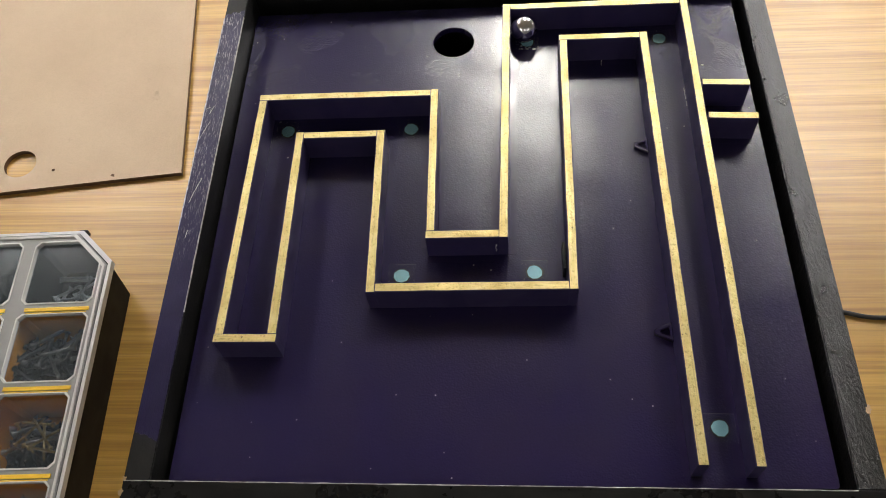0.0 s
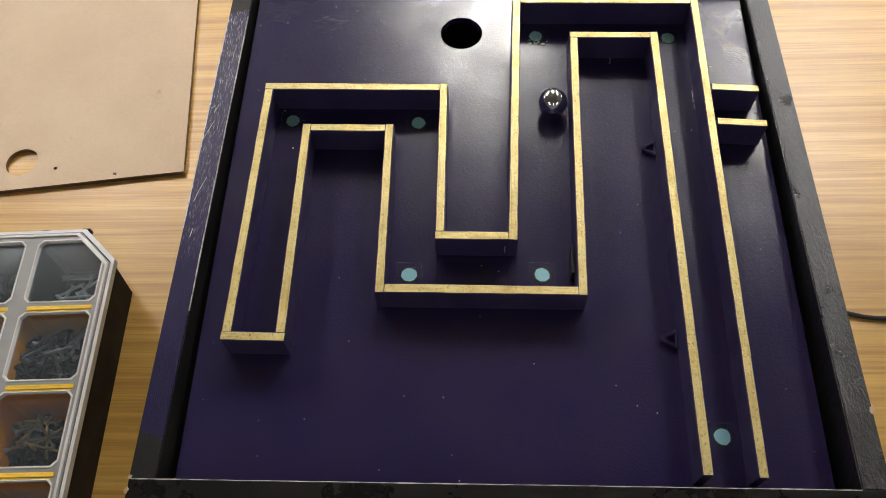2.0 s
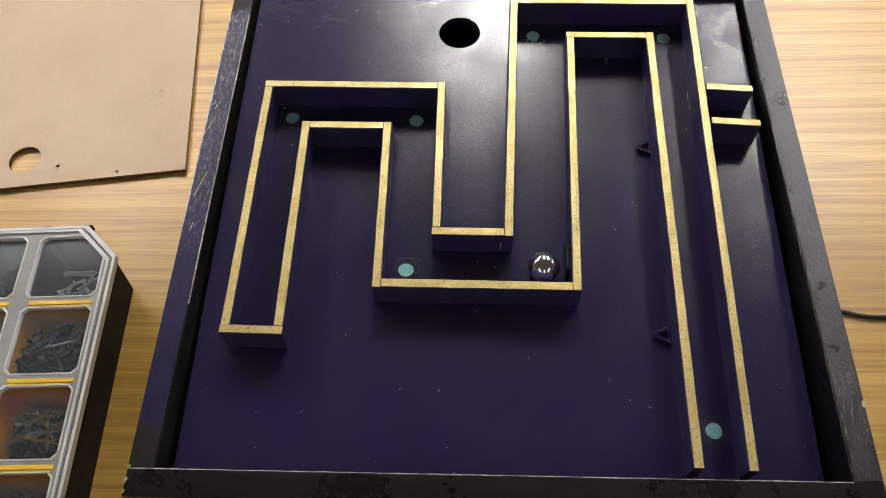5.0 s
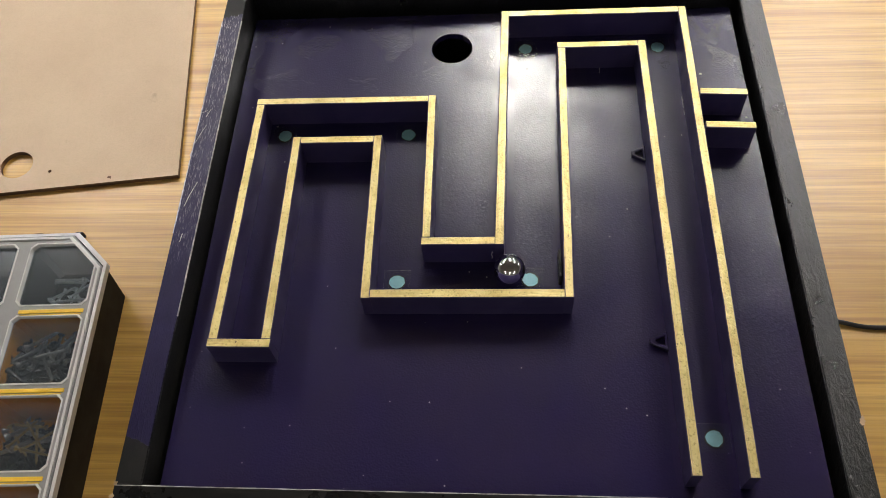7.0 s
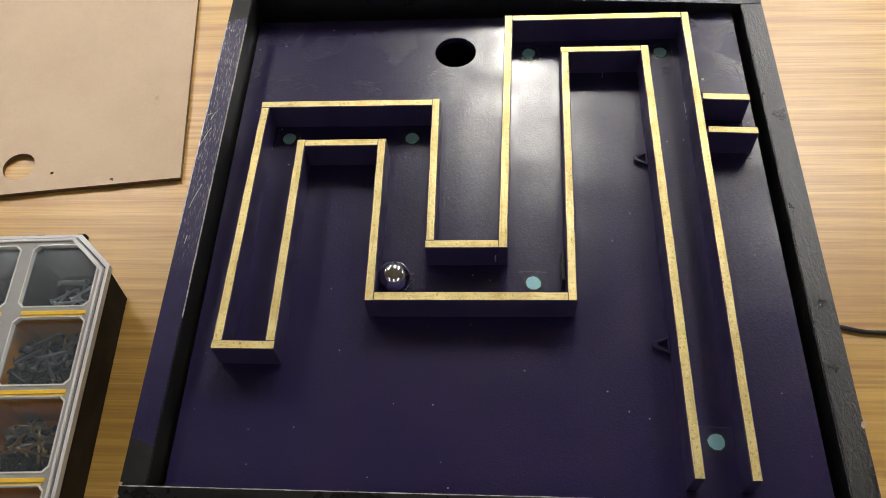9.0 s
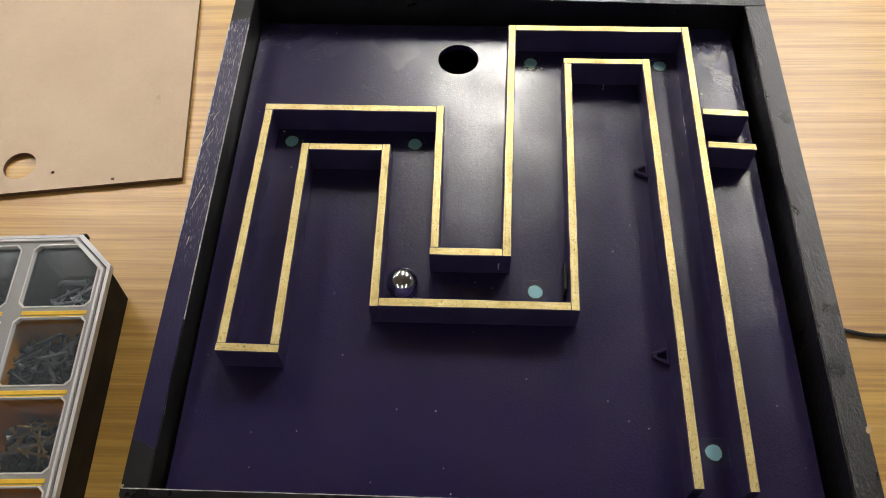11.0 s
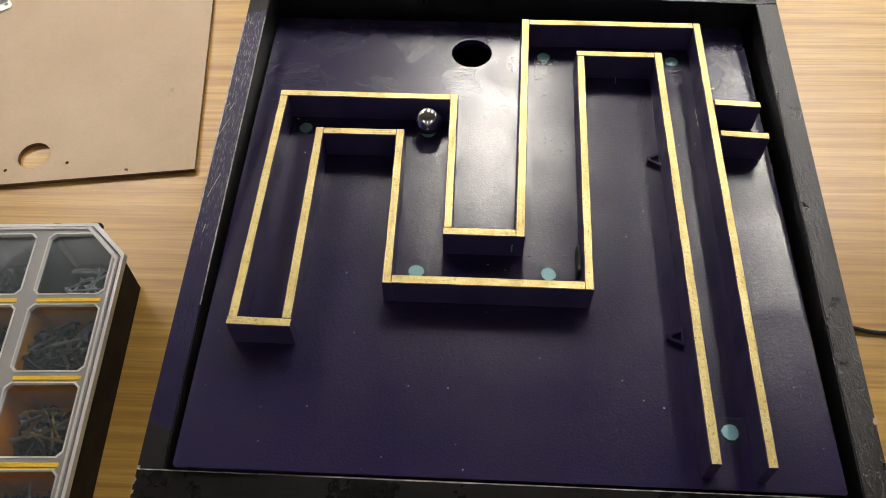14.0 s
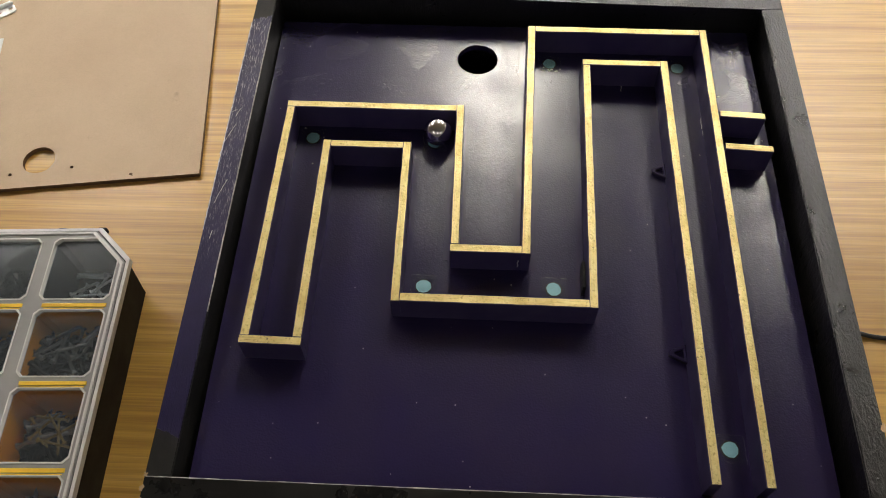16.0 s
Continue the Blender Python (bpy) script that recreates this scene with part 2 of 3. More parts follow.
PLASTER = simple("grey_plaster", (0.34, 0.33, 0.31), 0.9, vary=0.05, scale=3)
CARPET = simple("grey_floor", (0.2, 0.19, 0.18), 0.9, vary=0.2, scale=8)
LAMP_HOUSING = simple("white_enamel", (0.75, 0.75, 0.74), 0.4, vary=0.03)
LAMP_GLOW = {p: lit("tube_glow", LAMP_COLOUR, p) for p in sorted({r[2] for r in LIGHTS})}


# ---------------------------------------------------------------- mesh helpers
def part(name, bm, material, parent=None, label="", smooth=False):
    me = bpy.data.meshes.new(name)
    bm.to_mesh(me)
    bm.free()
    for mat in material if isinstance(material, (list, tuple)) else [material]:
        me.materials.append(mat)
    if smooth:
        for f in me.polygons:
            f.use_smooth = True
    ob = new(name, me)
    if parent is not None:
        ob.parent = parent
    if label:
        tagged(ob, label)
    return ob


def empty(name, m=None):
    ob = new(name)
    ob.empty_display_size = 0.02
    if m is not None:
        ob.matrix_basis = m
    return ob


def box(bm, x0, x1, y0, y1, z0, z1, bevel=0.0, segs=2):
    vs = [bm.verts.new((x, y, z)) for z in (z0, z1) for y in (y0, y1) for x in (x0, x1)]
    q = [(0, 2, 3, 1), (4, 5, 7, 6), (0, 1, 5, 4), (2, 6, 7, 3), (0, 4, 6, 2), (1, 3, 7, 5)]
    fs = [bm.faces.new([vs[i] for i in f]) for f in q]
    if bevel:
        es = {e for f in fs for e in f.edges}
        bmesh.ops.bevel(bm, geom=list(es), offset=bevel, segments=segs, affect="EDGES", profile=0.6)
    return bm


def prism(bm, pts, z0, z1, bevel=0.0):
    lo = [bm.verts.new((x, y, z0)) for x, y in pts]
    hi = [bm.verts.new((x, y, z1)) for x, y in pts]
    fs = [bm.faces.new(lo[::-1]), bm.faces.new(hi)]
    n = len(pts)
    for i in range(n):
        fs.append(bm.faces.new((lo[i], lo[(i + 1) % n], hi[(i + 1) % n], hi[i])))
    if bevel:
        bmesh.ops.bevel(bm, geom=list(fs[1].edges), offset=bevel, segments=2, affect="EDGES")
    return bm


def sheet_with_holes(bm, outer, holes, z0, z1):
    """A flat plate, from a closed outline and holes, with its thickness."""
    edges = []
    for loop in (outer, *holes):
        vs = [bm.verts.new((x, y, z1)) for x, y in loop]
        edges += [bm.edges.new((vs[i], vs[(i + 1) % len(vs)])) for i in range(len(vs))]
    got = bmesh.ops.triangle_fill(bm, edges=edges, use_beauty=True, use_dissolve=False, normal=(0, 0, 1))
    faces = [g for g in got["geom"] if isinstance(g, bmesh.types.BMFace)]
    ext = bmesh.ops.extrude_face_region(bm, geom=faces, use_keep_orig=True)
    down = [g for g in ext["geom"] if isinstance(g, bmesh.types.BMVert)]
    for v in down:
        v.co.z = z0
    bmesh.ops.recalc_face_normals(bm, faces=bm.faces[:])
    return bm


def ring(cx, cy, r, n, turn=0.0, jitter=0.0, rng=None):
    out = []
    for i in range(n):
        a = turn + 2 * math.pi * i / n
        k = r * (1 + (rng.uniform(-jitter, jitter) if rng else 0))
        out.append((cx + k * math.cos(a), cy + k * math.sin(a)))
    return out


def tube(bm, pts, r, sides=10):
    rows = []
    for i, p in enumerate(pts):
        a, b = pts[max(i - 1, 0)], pts[min(i + 1, len(pts) - 1)]
        d = (Vector(b) - Vector(a)).normalized()
        u = d.orthogonal().normalized()
        if i and rows:
            u = (rows[-1][1] - rows[-1][1].dot(d) * d).normalized()
        w = d.cross(u)
        rows.append(([bm.verts.new(Vector(p) + r * (math.cos(k * 2 * math.pi / sides) * u + math.sin(k * 2 * math.pi / sides) * w)) for k in range(sides)], u))
    for (a, _), (b, _) in zip(rows, rows[1:]):
        for k in range(sides):
            bm.faces.new((a[k], a[(k + 1) % sides], b[(k + 1) % sides], b[k]))
    bm.faces.new(rows[0][0][::-1])
    bm.faces.new(rows[-1][0])
    return bm


# ---------------------------------------------------------------- the room
def room():
    x0, x1, y0, y1, z0 = -4.6, 4.8, -3.4, 5.6, -0.75
    b = lambda *a: box(bmesh.new(), *a)
    tagged(part("floor", b(x0, x1, y0, y1, z0 - 0.1, z0), CARPET), "plain grey workshop floor", "floor", kind="structure")
    tagged(part("ceiling", b(x0 - 0.1, x1 + 0.1, y0 - 0.1, y1 + 0.1, CEILING_Z, CEILING_Z + 0.1), PLASTER), "plain grey plaster ceiling", "ceiling", kind="structure")
    for nm, a in (("wall_west", (x0 - 0.1, x0, y0, y1)), ("wall_east", (x1, x1 + 0.1, y0, y1)),
                  ("wall_south", (x0 - 0.1, x1 + 0.1, y0 - 0.1, y0)), ("wall_north", (x0 - 0.1, x1 + 0.1, y1, y1 + 0.1))):
        tagged(part(nm, b(*a, z0, CEILING_Z), PLASTER), "plain grey plaster wall", "wall", kind="structure")


def ceiling_lights():
    first = {}
    for x, y, power, length in LIGHTS:
        if power in first:
            copy_thing(first[power], pose(x, y, CEILING_Z))
            continue
        lamp = first[power] = empty("ceiling_light", pose(x, y, CEILING_Z))
        part("housing", box(bmesh.new(), -0.11, 0.11, -length / 2 - 0.04, length / 2 + 0.04, -0.035, -0.001, 0.006), LAMP_HOUSING, lamp)
        for u in (-0.06, 0.06):
            part("tube", box(bmesh.new(), u - 0.03, u + 0.03, -length / 2, length / 2, -0.05, -0.036, 0.005), LAMP_GLOW[power], lamp, "glowing white tube")
        tagged(lamp, "long white fluorescent fitting on the ceiling, lit", "ceiling light", "ceiling lights")


def work_table():
    t = empty("work_table", pose(0.1, 0.2, 0))
    part("tabletop", box(bmesh.new(), -1.1, 1.1, -0.75, 0.95, -0.035, 0.0, 0.004), WOOD, t, "varnished yellowish pine tabletop with fine straight grain")
    for sx in (-1.02, 0.96):
        for sy in (-0.68, 0.82):
            part("leg", box(bmesh.new(), sx, sx + 0.06, sy, sy + 0.06, -0.75, -0.036, 0.004), WOOD, t)
    tagged(t, "varnished pale pine work table with straight grain", "table")


# ---------------------------------------------------------------- the box round the maze
IN_X0, IN_X1, IN_Y0, IN_Y1, TOP = -0.1840, 0.2580, -0.1515, 0.2797, 0.2200
WALL = 0.0182
# the inner corners; the walls are not quite square to each other
FL, FR, BR, BL = (-0.1846, -0.1508), (0.2602, -0.1532), (0.2556, 0.2797), (-0.1830, 0.3030)


# scratches in the purple coat: from x, y to x, y
SCRATCHES = [(-0.1979, 0.0641, -0.1954, 0.0752), (-0.195, 0.0758, -0.1915, 0.087), (-0.2009, 0.1253, -0.1946, 0.1439), (-0.2024, 0.1128, -0.2012, 0.1219), (-0.1964, 0.1523, -0.1935, 0.1607), (-0.2002, 0.1572, -0.1962, 0.1595), (-0.1952, 0.0318, -0.1943, 0.0393)]


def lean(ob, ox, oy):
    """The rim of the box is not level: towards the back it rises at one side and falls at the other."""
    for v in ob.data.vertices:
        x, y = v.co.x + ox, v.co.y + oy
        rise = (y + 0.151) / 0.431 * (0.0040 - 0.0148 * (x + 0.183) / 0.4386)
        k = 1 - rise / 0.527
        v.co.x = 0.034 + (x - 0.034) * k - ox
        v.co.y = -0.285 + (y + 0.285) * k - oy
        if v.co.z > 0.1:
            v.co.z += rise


def game_box():
    g = empty("game_box", pose(0.04, 0.055, 0))
    ox, oy = 0.04, 0.055

    def wall(name, pts, mat, label):
        bm = prism(bmesh.new(), [(x - ox, y - oy) for x, y in pts], 0, TOP, 0.0008)
        return part(name, bm, mat, g, label)

    e = 0.0002
    left = wall("side_wall", [(FL[0] - WALL, FL[1] + e), (FL[0], FL[1] + e), (BL[0], BL[1] - e), (BL[0] - WALL, BL[1] - e)], BLACK, "black side wall with scuffed purple top")
    right = wall("side_wall", [(FR[0], FR[1] + e), (FR[0] + WALL, FR[1] + e), (BR[0] + WALL, BR[1] - e), (BR[0], BR[1] - e)], BLACK_LUMPY, "black side wall with lumpy worn paint")
    front = wall("front_wall", [(FL[0] - WALL, FL[1] - WALL), (FR[0] + WALL, FR[1] - WALL), (FR[0] + WALL, FR[1]), FR, FL, (FL[0] - WALL, FL[1])], BLACK_FRONT, "glossy black front wall")
    back = wall("back_wall", [BL, BR, (BR[0] + WALL, BR[1]), (BR[0] + WALL, BR[1] + WALL), (BL[0] - WALL, BL[1] + WALL), (BL[0] - WALL, BL[1])], BLACK_LUMPY, "black back wall with worn top")
    # coloured like bare wood to lift the blackness in the maze hole
    part("bottom_panel", box(bmesh.new(), IN_X0 - ox + 0.0015, IN_X1 - ox - 0.003, IN_Y0 - oy + 0.001, IN_Y1 - oy - 0.0003, 0.002, 0.008), RAW_WOOD, g, "bottom panel, pale to lift the dark hole")
    # purple coat on the top of one wall, with ragged ends
    rng = random.Random(4)
    n = 14
    side = lambda y: FL[0] + (BL[0] - FL[0]) * (y - FL[1]) / (BL[1] - FL[1]) - ox
    span = lambda i, y: (side(y) - WALL + 0.0006 + (WALL - 0.0012) * i / n, y - oy)
    lowend = [span(i, -0.1178 - 0.0067 * i / n + rng.uniform(-0.0007, 0.0007)) for i in range(n + 1)]
    highend = [span(i, 0.2660 + 0.004 * i / n + rng.uniform(-0.0016, 0.0016)) for i in range(n, -1, -1)]
    part("paint_coat", prism(bmesh.new(), lowend + highend, TOP - 0.0002, TOP + 0.0003), SCUFFED, left, "scuffed purple paint")
    # pale rubbed edges; the front one also paints in its bevel's highlight
    part("rubbed_edge", prism(bmesh.new(), wavy_line(FL[0] - WALL - ox + 0.001, FL[1] - oy, FR[0] - ox, FR[1] - oy, 0.0006, rng), TOP - 0.0004, TOP + 0.00015), WORN_EDGE, front, "pale rubbed edge")
    part("rubbed_edge", prism(bmesh.new(), wavy_line(side(0.262) - 0.0004, 0.262 - oy, side(-0.03) - 0.0004, -0.03 - oy, 0.0008, rng), TOP - 0.0004, TOP + 0.0004), WORN_EDGE, left, "pale rubbed edge")
    for xa, ya, xb, yb in SCRATCHES:
        part("scratch", prism(bmesh.new(), wavy_line(xa - ox, ya - oy, xb - ox, yb - oy, 0.0005, rng, 14), TOP - 0.0004, TOP + 0.0004), WORN_EDGE, left, "pale scratch")
    part("rubbed_edge", prism(bmesh.new(), wavy_line(side(0.262) - WALL + 0.0004, 0.262 - oy, side(0.04) - WALL + 0.0004, 0.04 - oy, 0.0009, rng), TOP - 0.0004, TOP + 0.0004), WORN_EDGE, left, "pale rubbed edge")
    # chips that bare the wood
    for x, y, r, host in ((FL[0] - WALL + 0.0004, FL[1] - 0.007, 0.0017, front), (FL[0] - WALL + 0.0006, FL[1] - 0.0145, 0.0011, front), (FL[0] - WALL + 0.001, FL[1] + 0.0015, 0.0012, left),
                          (FR[0] + WALL - 0.0006, -0.1013, 0.0022, right)):
        part("paint_chip", prism(bmesh.new(), ring(x - ox, y - oy, r, 11, 0.3, 0.65, rng), TOP - 0.003, TOP + 0.0004), RAW_WOOD, host, "bare wood chip")
    # ridges of thick paint along the top of the worn wall
    for i in range(16):
        y = -0.14 + 0.026 * i + rng.uniform(-0.006, 0.006)
        x = FR[0] + (BR[0] - FR[0]) * (y - FR[1]) / (BR[1] - FR[1]) + rng.choice((0.0018, WALL - 0.0034)) + rng.uniform(-0.0005, 0.0005)
        pts = [(x - ox + rng.uniform(-0.0008, 0.0008) + 0.0005 * (1 if k < 6 else -1), y - oy + (k if k < 6 else 11 - k) * 0.0022) for k in range(12)]
        part("paint_ridge", prism(bmesh.new(), pts, TOP - 0.0005, TOP + 0.00025), BLACK_LUMPY, right)
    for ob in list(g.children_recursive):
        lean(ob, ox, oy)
    tagged(g, "square wooden box painted black with one purple edge, on the table", "game box")


def wavy_line(xa, ya, xb, yb, w, rng, n=60):
    d = Vector((xb - xa, yb - ya))
    nrm = Vector((-d.y, d.x)).normalized()
    one, two = [], []
    for i in range(n + 1):
        p = Vector((xa, ya)) + d * i / n
        a, b = w * rng.uniform(0.25, 0.7), w * rng.uniform(0.25, 0.7)
        one.append(tuple(p + nrm * a))
        two.append(tuple(p - nrm * b))
    area_ccw = one[::-1] + two
    return area_ccw


# ---------------------------------------------------------------- the tilting maze
PIVOT_Z = 0.20495
FLOOR_Z = 0.2045 - PIVOT_Z
STRIP_Z = 0.2298 - PIVOT_Z
STRIP_W = 0.0067
BOARD_ROWS = [
    (0.00, -0.0019, 0.0003, 0.2044, -1.33, -0.55, 0.13),
    (0.50, -0.0021, 0.0003, 0.2038, -1.26, -0.27, 0.17),
    (0.51, -0.0021, 0.0003, 0.2038, -1.26, -0.27, 0.17),
    (0.62, -0.0020, 0.0004, 0.1963, -1.39, 1.98, -0.01),
    (1.00, -0.0020, 0.0004, 0.1963, -1.39, 1.98, -0.01),
    (1.33, -0.0020, 0.0004, 0.1963, -1.39, 1.98, -0.01),
    (1.50, -0.0002, -0.0001, 0.2030, 1.21, 2.17, -0.31),
    (2.00, 0.0003, -0.0005, 0.2047, 1.35, 2.03, -0.20),
    (2.50, -0.0003, 0.0001, 0.2034, 1.57, 2.14, -0.19),
    (3.00, -0.0001, -0.0003, 0.2030, 1.55, 2.09, -0.18),
    (3.50, -0.0008, 0.0002, 0.2032, 1.57, 1.95, -0.15),
    (4.00, -0.0004, -0.0003, 0.2029, 1.55, 2.17, -0.20),
    (5.80, -0.0004, -0.0003, 0.2029, 1.55, 2.17, -0.20),
    (5.93, -0.0007, -0.0002, 0.1966, -1.23, 2.05, -0.12),
    (6.50, -0.0007, -0.0002, 0.1966, -1.23, 2.05, -0.12),
    (6.60, -0.0007, -0.0002, 0.1966, -1.23, 2.05, -0.12),
    (6.70, -0.0013, 0.0002, 0.2090, -1.80, 0.00, 0.06),
    (6.80, -0.0015, 0.0002, 0.2043, -1.44, -0.50, 0.09),
    (7.00, -0.0015, 0.0002, 0.2043, -1.44, -0.50, 0.09),
    (7.50, -0.0019, 0.0001, 0.2044, -1.38, -0.49, 0.06),
    (8.00, -0.0021, 0.0004, 0.2045, -1.34, -0.70, 0.13),
    (8.50, -0.0017, -0.0001, 0.2047, -1.36, -0.62, 0.00),
    (9.00, -0.0017, 0.0000, 0.2044, -1.30, -0.57, 0.03),
    (10.80, -0.0017, 0.0000, 0.2044, -1.30, -0.57, 0.03),
    (10.93, -0.0022, 0.0006, 0.1962, -1.28, 1.77, 0.04),
    (11.50, -0.0022, 0.0006, 0.1962, -1.28, 1.77, 0.04),
    (11.54, -0.0022, 0.0006, 0.1962, -1.28, 1.77, 0.04),
    (11.68, -0.0015, 0.0012, 0.2088, -4.05, 1.75, 0.03),
    (12.00, -0.0015, 0.0012, 0.2088, -4.05, 1.75, 0.03),
    (12.50, -0.0013, 0.0009, 0.2093, -4.01, 1.90, 0.09),
    (13.00, -0.0015, 0.0013, 0.2091, -4.00, 1.83, 0.13),
    (13.50, -0.0014, 0.0008, 0.2097, -4.02, 1.80, 0.11),
    (14.00, -0.0015, 0.0012, 0.2091, -4.09, 1.76, 0.07),
    (14.50, -0.0013, 0.0012, 0.2092, -4.10, 1.77, 0.08),
    (15.00, -0.0014, 0.0012, 0.2090, -3.93, 1.81, 0.02),
    (15.50, -0.0014, 0.0013, 0.2089, -4.01, 1.91, 0.03),
    (15.86, -0.0014, 0.0013, 0.2089, -4.01, 1.91, 0.03),
    (16.00, -0.0019, 0.0003, 0.1966, -1.33, 1.80, 0.02),
]
# centre lines of the wall strips
STRIPS = [
    (-0.1519, 0.1647, -0.0096, 0.1647), (-0.1486, 0.1612, -0.1506, -0.0518), (-0.1541, -0.0550, -0.1099, -0.0553),
    (-0.1136, 0.1264, -0.1132, -0.0518), (-0.1101, 0.1231, -0.0515, 0.1233), (-0.0480, 0.1266, -0.0467, -0.0201),
    (-0.0432, -0.0167, 0.0934, -0.0166), (-0.0061, 0.1680, -0.0054, 0.0303), (-0.0087, 0.0269, 0.0448, 0.0271),
    (0.0542, 0.2645, 0.0482, 0.0238), (0.0577, 0.2612, 0.2025, 0.2613), (0.1013, 0.2184, 0.0967, -0.0199),
    (0.0980, 0.2219, 0.1648, 0.2218), (0.1683, 0.2251, 0.1680, -0.1432), (0.2061, 0.2646, 0.2024, -0.1440),
    (0.2096, 0.1672, 0.2461, 0.1652), (0.2098, 0.1330, 0.2474, 0.1309),
]
SPOTS = [(-0.1318, 0.1481), (-0.0271, 0.1470), (-0.0282, 0.0063), (0.0708, 0.0078), (0.1875, -0.1115), (0.1870, 0.2413), (0.0720, 0.2429)]
GUSSETS = [(0.1648, 0.1206, -1, 0.0112), (0.1648, -0.0443, -1, 0.0126), (0.2077, 0.0558, 1, 0.0100), (0.2065, -0.0919, 1, 0.0100), (0.2090, 0.2113, 1, 0.0105)]


# white scratches in the paint: from x, y to x, y; pale beads for glue sparkles and crumbs: x, y, radius
SCUFFS = [(0.1347, 0.2124, 0.1361, 0.2240), (0.2012, 0.1837, 0.2011, 0.1715), (0.2013, 0.1690, 0.2013, 0.1640), (0.2017, 0.1145, 0.2013, 0.1040), (0.1961, 0.1432, 0.1963, 0.1418), (-0.1466, 0.1445, -0.1452, 0.1372)]
CRUMBS = [(0.0668, 0.2386, 0.0008), (0.0709, 0.2395, 0.0006), (0.0816, 0.2370, 0.0007), (-0.1400, 0.1590, 0.0009), (0.2198, 0.2090, 0.0011), (0.2450, 0.1283, 0.0008), (0.2505, 0.1600, 0.0007),
          (-0.1289, 0.1209, 0.0006)]


def maze_board():
    b = empty("tilting_maze", pose(0, 0, PIVOT_Z))
    rng = random.Random(11)
    bm = bmesh.new()
    x0, x1, y0, y1, c = -0.1766, 0.2555, -0.1506, 0.2893, 0.002
    outline = []
    for cx, cy, a0 in ((x1 - c, y0 + c, -90), (x1 - c, y1 - c, 0), (x0 + c, y1 - c, 90), (x0 + c, y0 + c, 180)):
        outline += [(cx + c * math.cos(radians(a0 + k * 22.5)), cy + c * math.sin(radians(a0 + k * 22.5))) for k in range(5)]
    outline = [(x - 0.0015 * (y - y0) / (y1 - y0) if x < 0 else x, y) for x, y in outline]
    sheet_with_holes(bm, outline, [ring(0.0066, 0.2464, 0.0183, 48)], FLOOR_Z - 0.006, FLOOR_Z)
    part("floor_panel", bm, FLOOR_PAINT, b, "glossy purple painted floor panel with a round hole")
    band = 0
    for xa, ya, xb, yb in STRIPS:
        d = Vector((xb - xa, yb - ya))
        ln = d.length
        bm = bmesh.new()
        w = STRIP_W * rng.uniform(0.97, 1.04)
        hz = STRIP_Z + rng.uniform(-0.0002, 0.0002)
        # a long strip in slices, so that its top is slightly uneven
        n = max(2, int(ln / 0.012))
        rows = []
        for i in range(n + 1):
            s = ln * i / n
            j = 0 if i in (0, n) else 1
            wa, wb = (w / 2 + rng.uniform(-0.00018, 0.00018) * j for _ in range(2))
            rows.append([bm.verts.new(v) for v in ((s, -wa, FLOOR_Z + 0.0001), (s, wb, FLOOR_Z + 0.0001), (s, wb, hz - 0.0005), (s, wb - 0.0005, hz), (s, -wa + 0.0005, hz), (s, -wa, hz - 0.0005))])
        for p, q in zip(rows, rows[1:]):
            for k in range(6):
                f = bm.faces.new((p[k], p[(k + 1) % 6], q[(k + 1) % 6], q[k]))
                f.material_index = 1 if k == 3 else 0
        bm.faces.new(rows[0])
        bm.faces.new(rows[-1][::-1])
        bmesh.ops.recalc_face_normals(bm, faces=bm.faces[:])
        ob = part("wall_strip", bm, [SIDE_PAINT_LIFTED, GOLD], b, "purple wooden strip with gold painted top")
        ob.matrix_basis = pose(xa, ya, 0, 0, 0, math.degrees(math.atan2(d.y, d.x)))
        # paint brushed along the foot of the strip, smoother than the sprayed floor
        for side in (-1, 1):
            wide = rng.uniform(0.003, 0.0065)
            edge = [(ln * i / n, side * (w / 2 + wide + rng.uniform(-0.0013, 0.0013))) for i in range(n + 1)]
            foot = [(ln, side * (w / 2 - 0.001)), (0.0, side * (w / 2 - 0.001))]
            loop = edge + foot
            band += 1
            bp = part("paint_band", prism(bmesh.new(), loop if side < 0 else loop[::-1], FLOOR_Z - 0.0005, FLOOR_Z + 0.00005 + 0.000004 * band), BAND_PAINT, b, "smooth brushed purple paint")
            bp.matrix_basis = ob.matrix_basis
    for x, y in SPOTS:
        turn = rng.uniform(0, 1)
        part("disc_rim", prism(bmesh.new(), ring(x, y, 0.0066, 18, turn, 0.04, rng), FLOOR_Z - 0.001, FLOOR_Z + 0.00045), BODY_BLACK, b, "dark rim round the disc")
        part("hole_disc", prism(bmesh.new(), ring(x, y, 0.0058, 9, turn, 0.06, rng), FLOOR_Z - 0.001, FLOOR_Z + 0.0006), TEAL, b, "pale blue disc in the floor")
        tape = [(x - 0.0098, y - 0.0095), (x + 0.0102, y - 0.0101), (x + 0.0099, y + 0.0097), (x - 0.01, y + 0.0102)]
        part("tape_patch", prism(bmesh.new(), tape, FLOOR_Z + 0.0007, FLOOR_Z + 0.0008), TAPE, b, "clear tape over the disc").visible_shadow = False
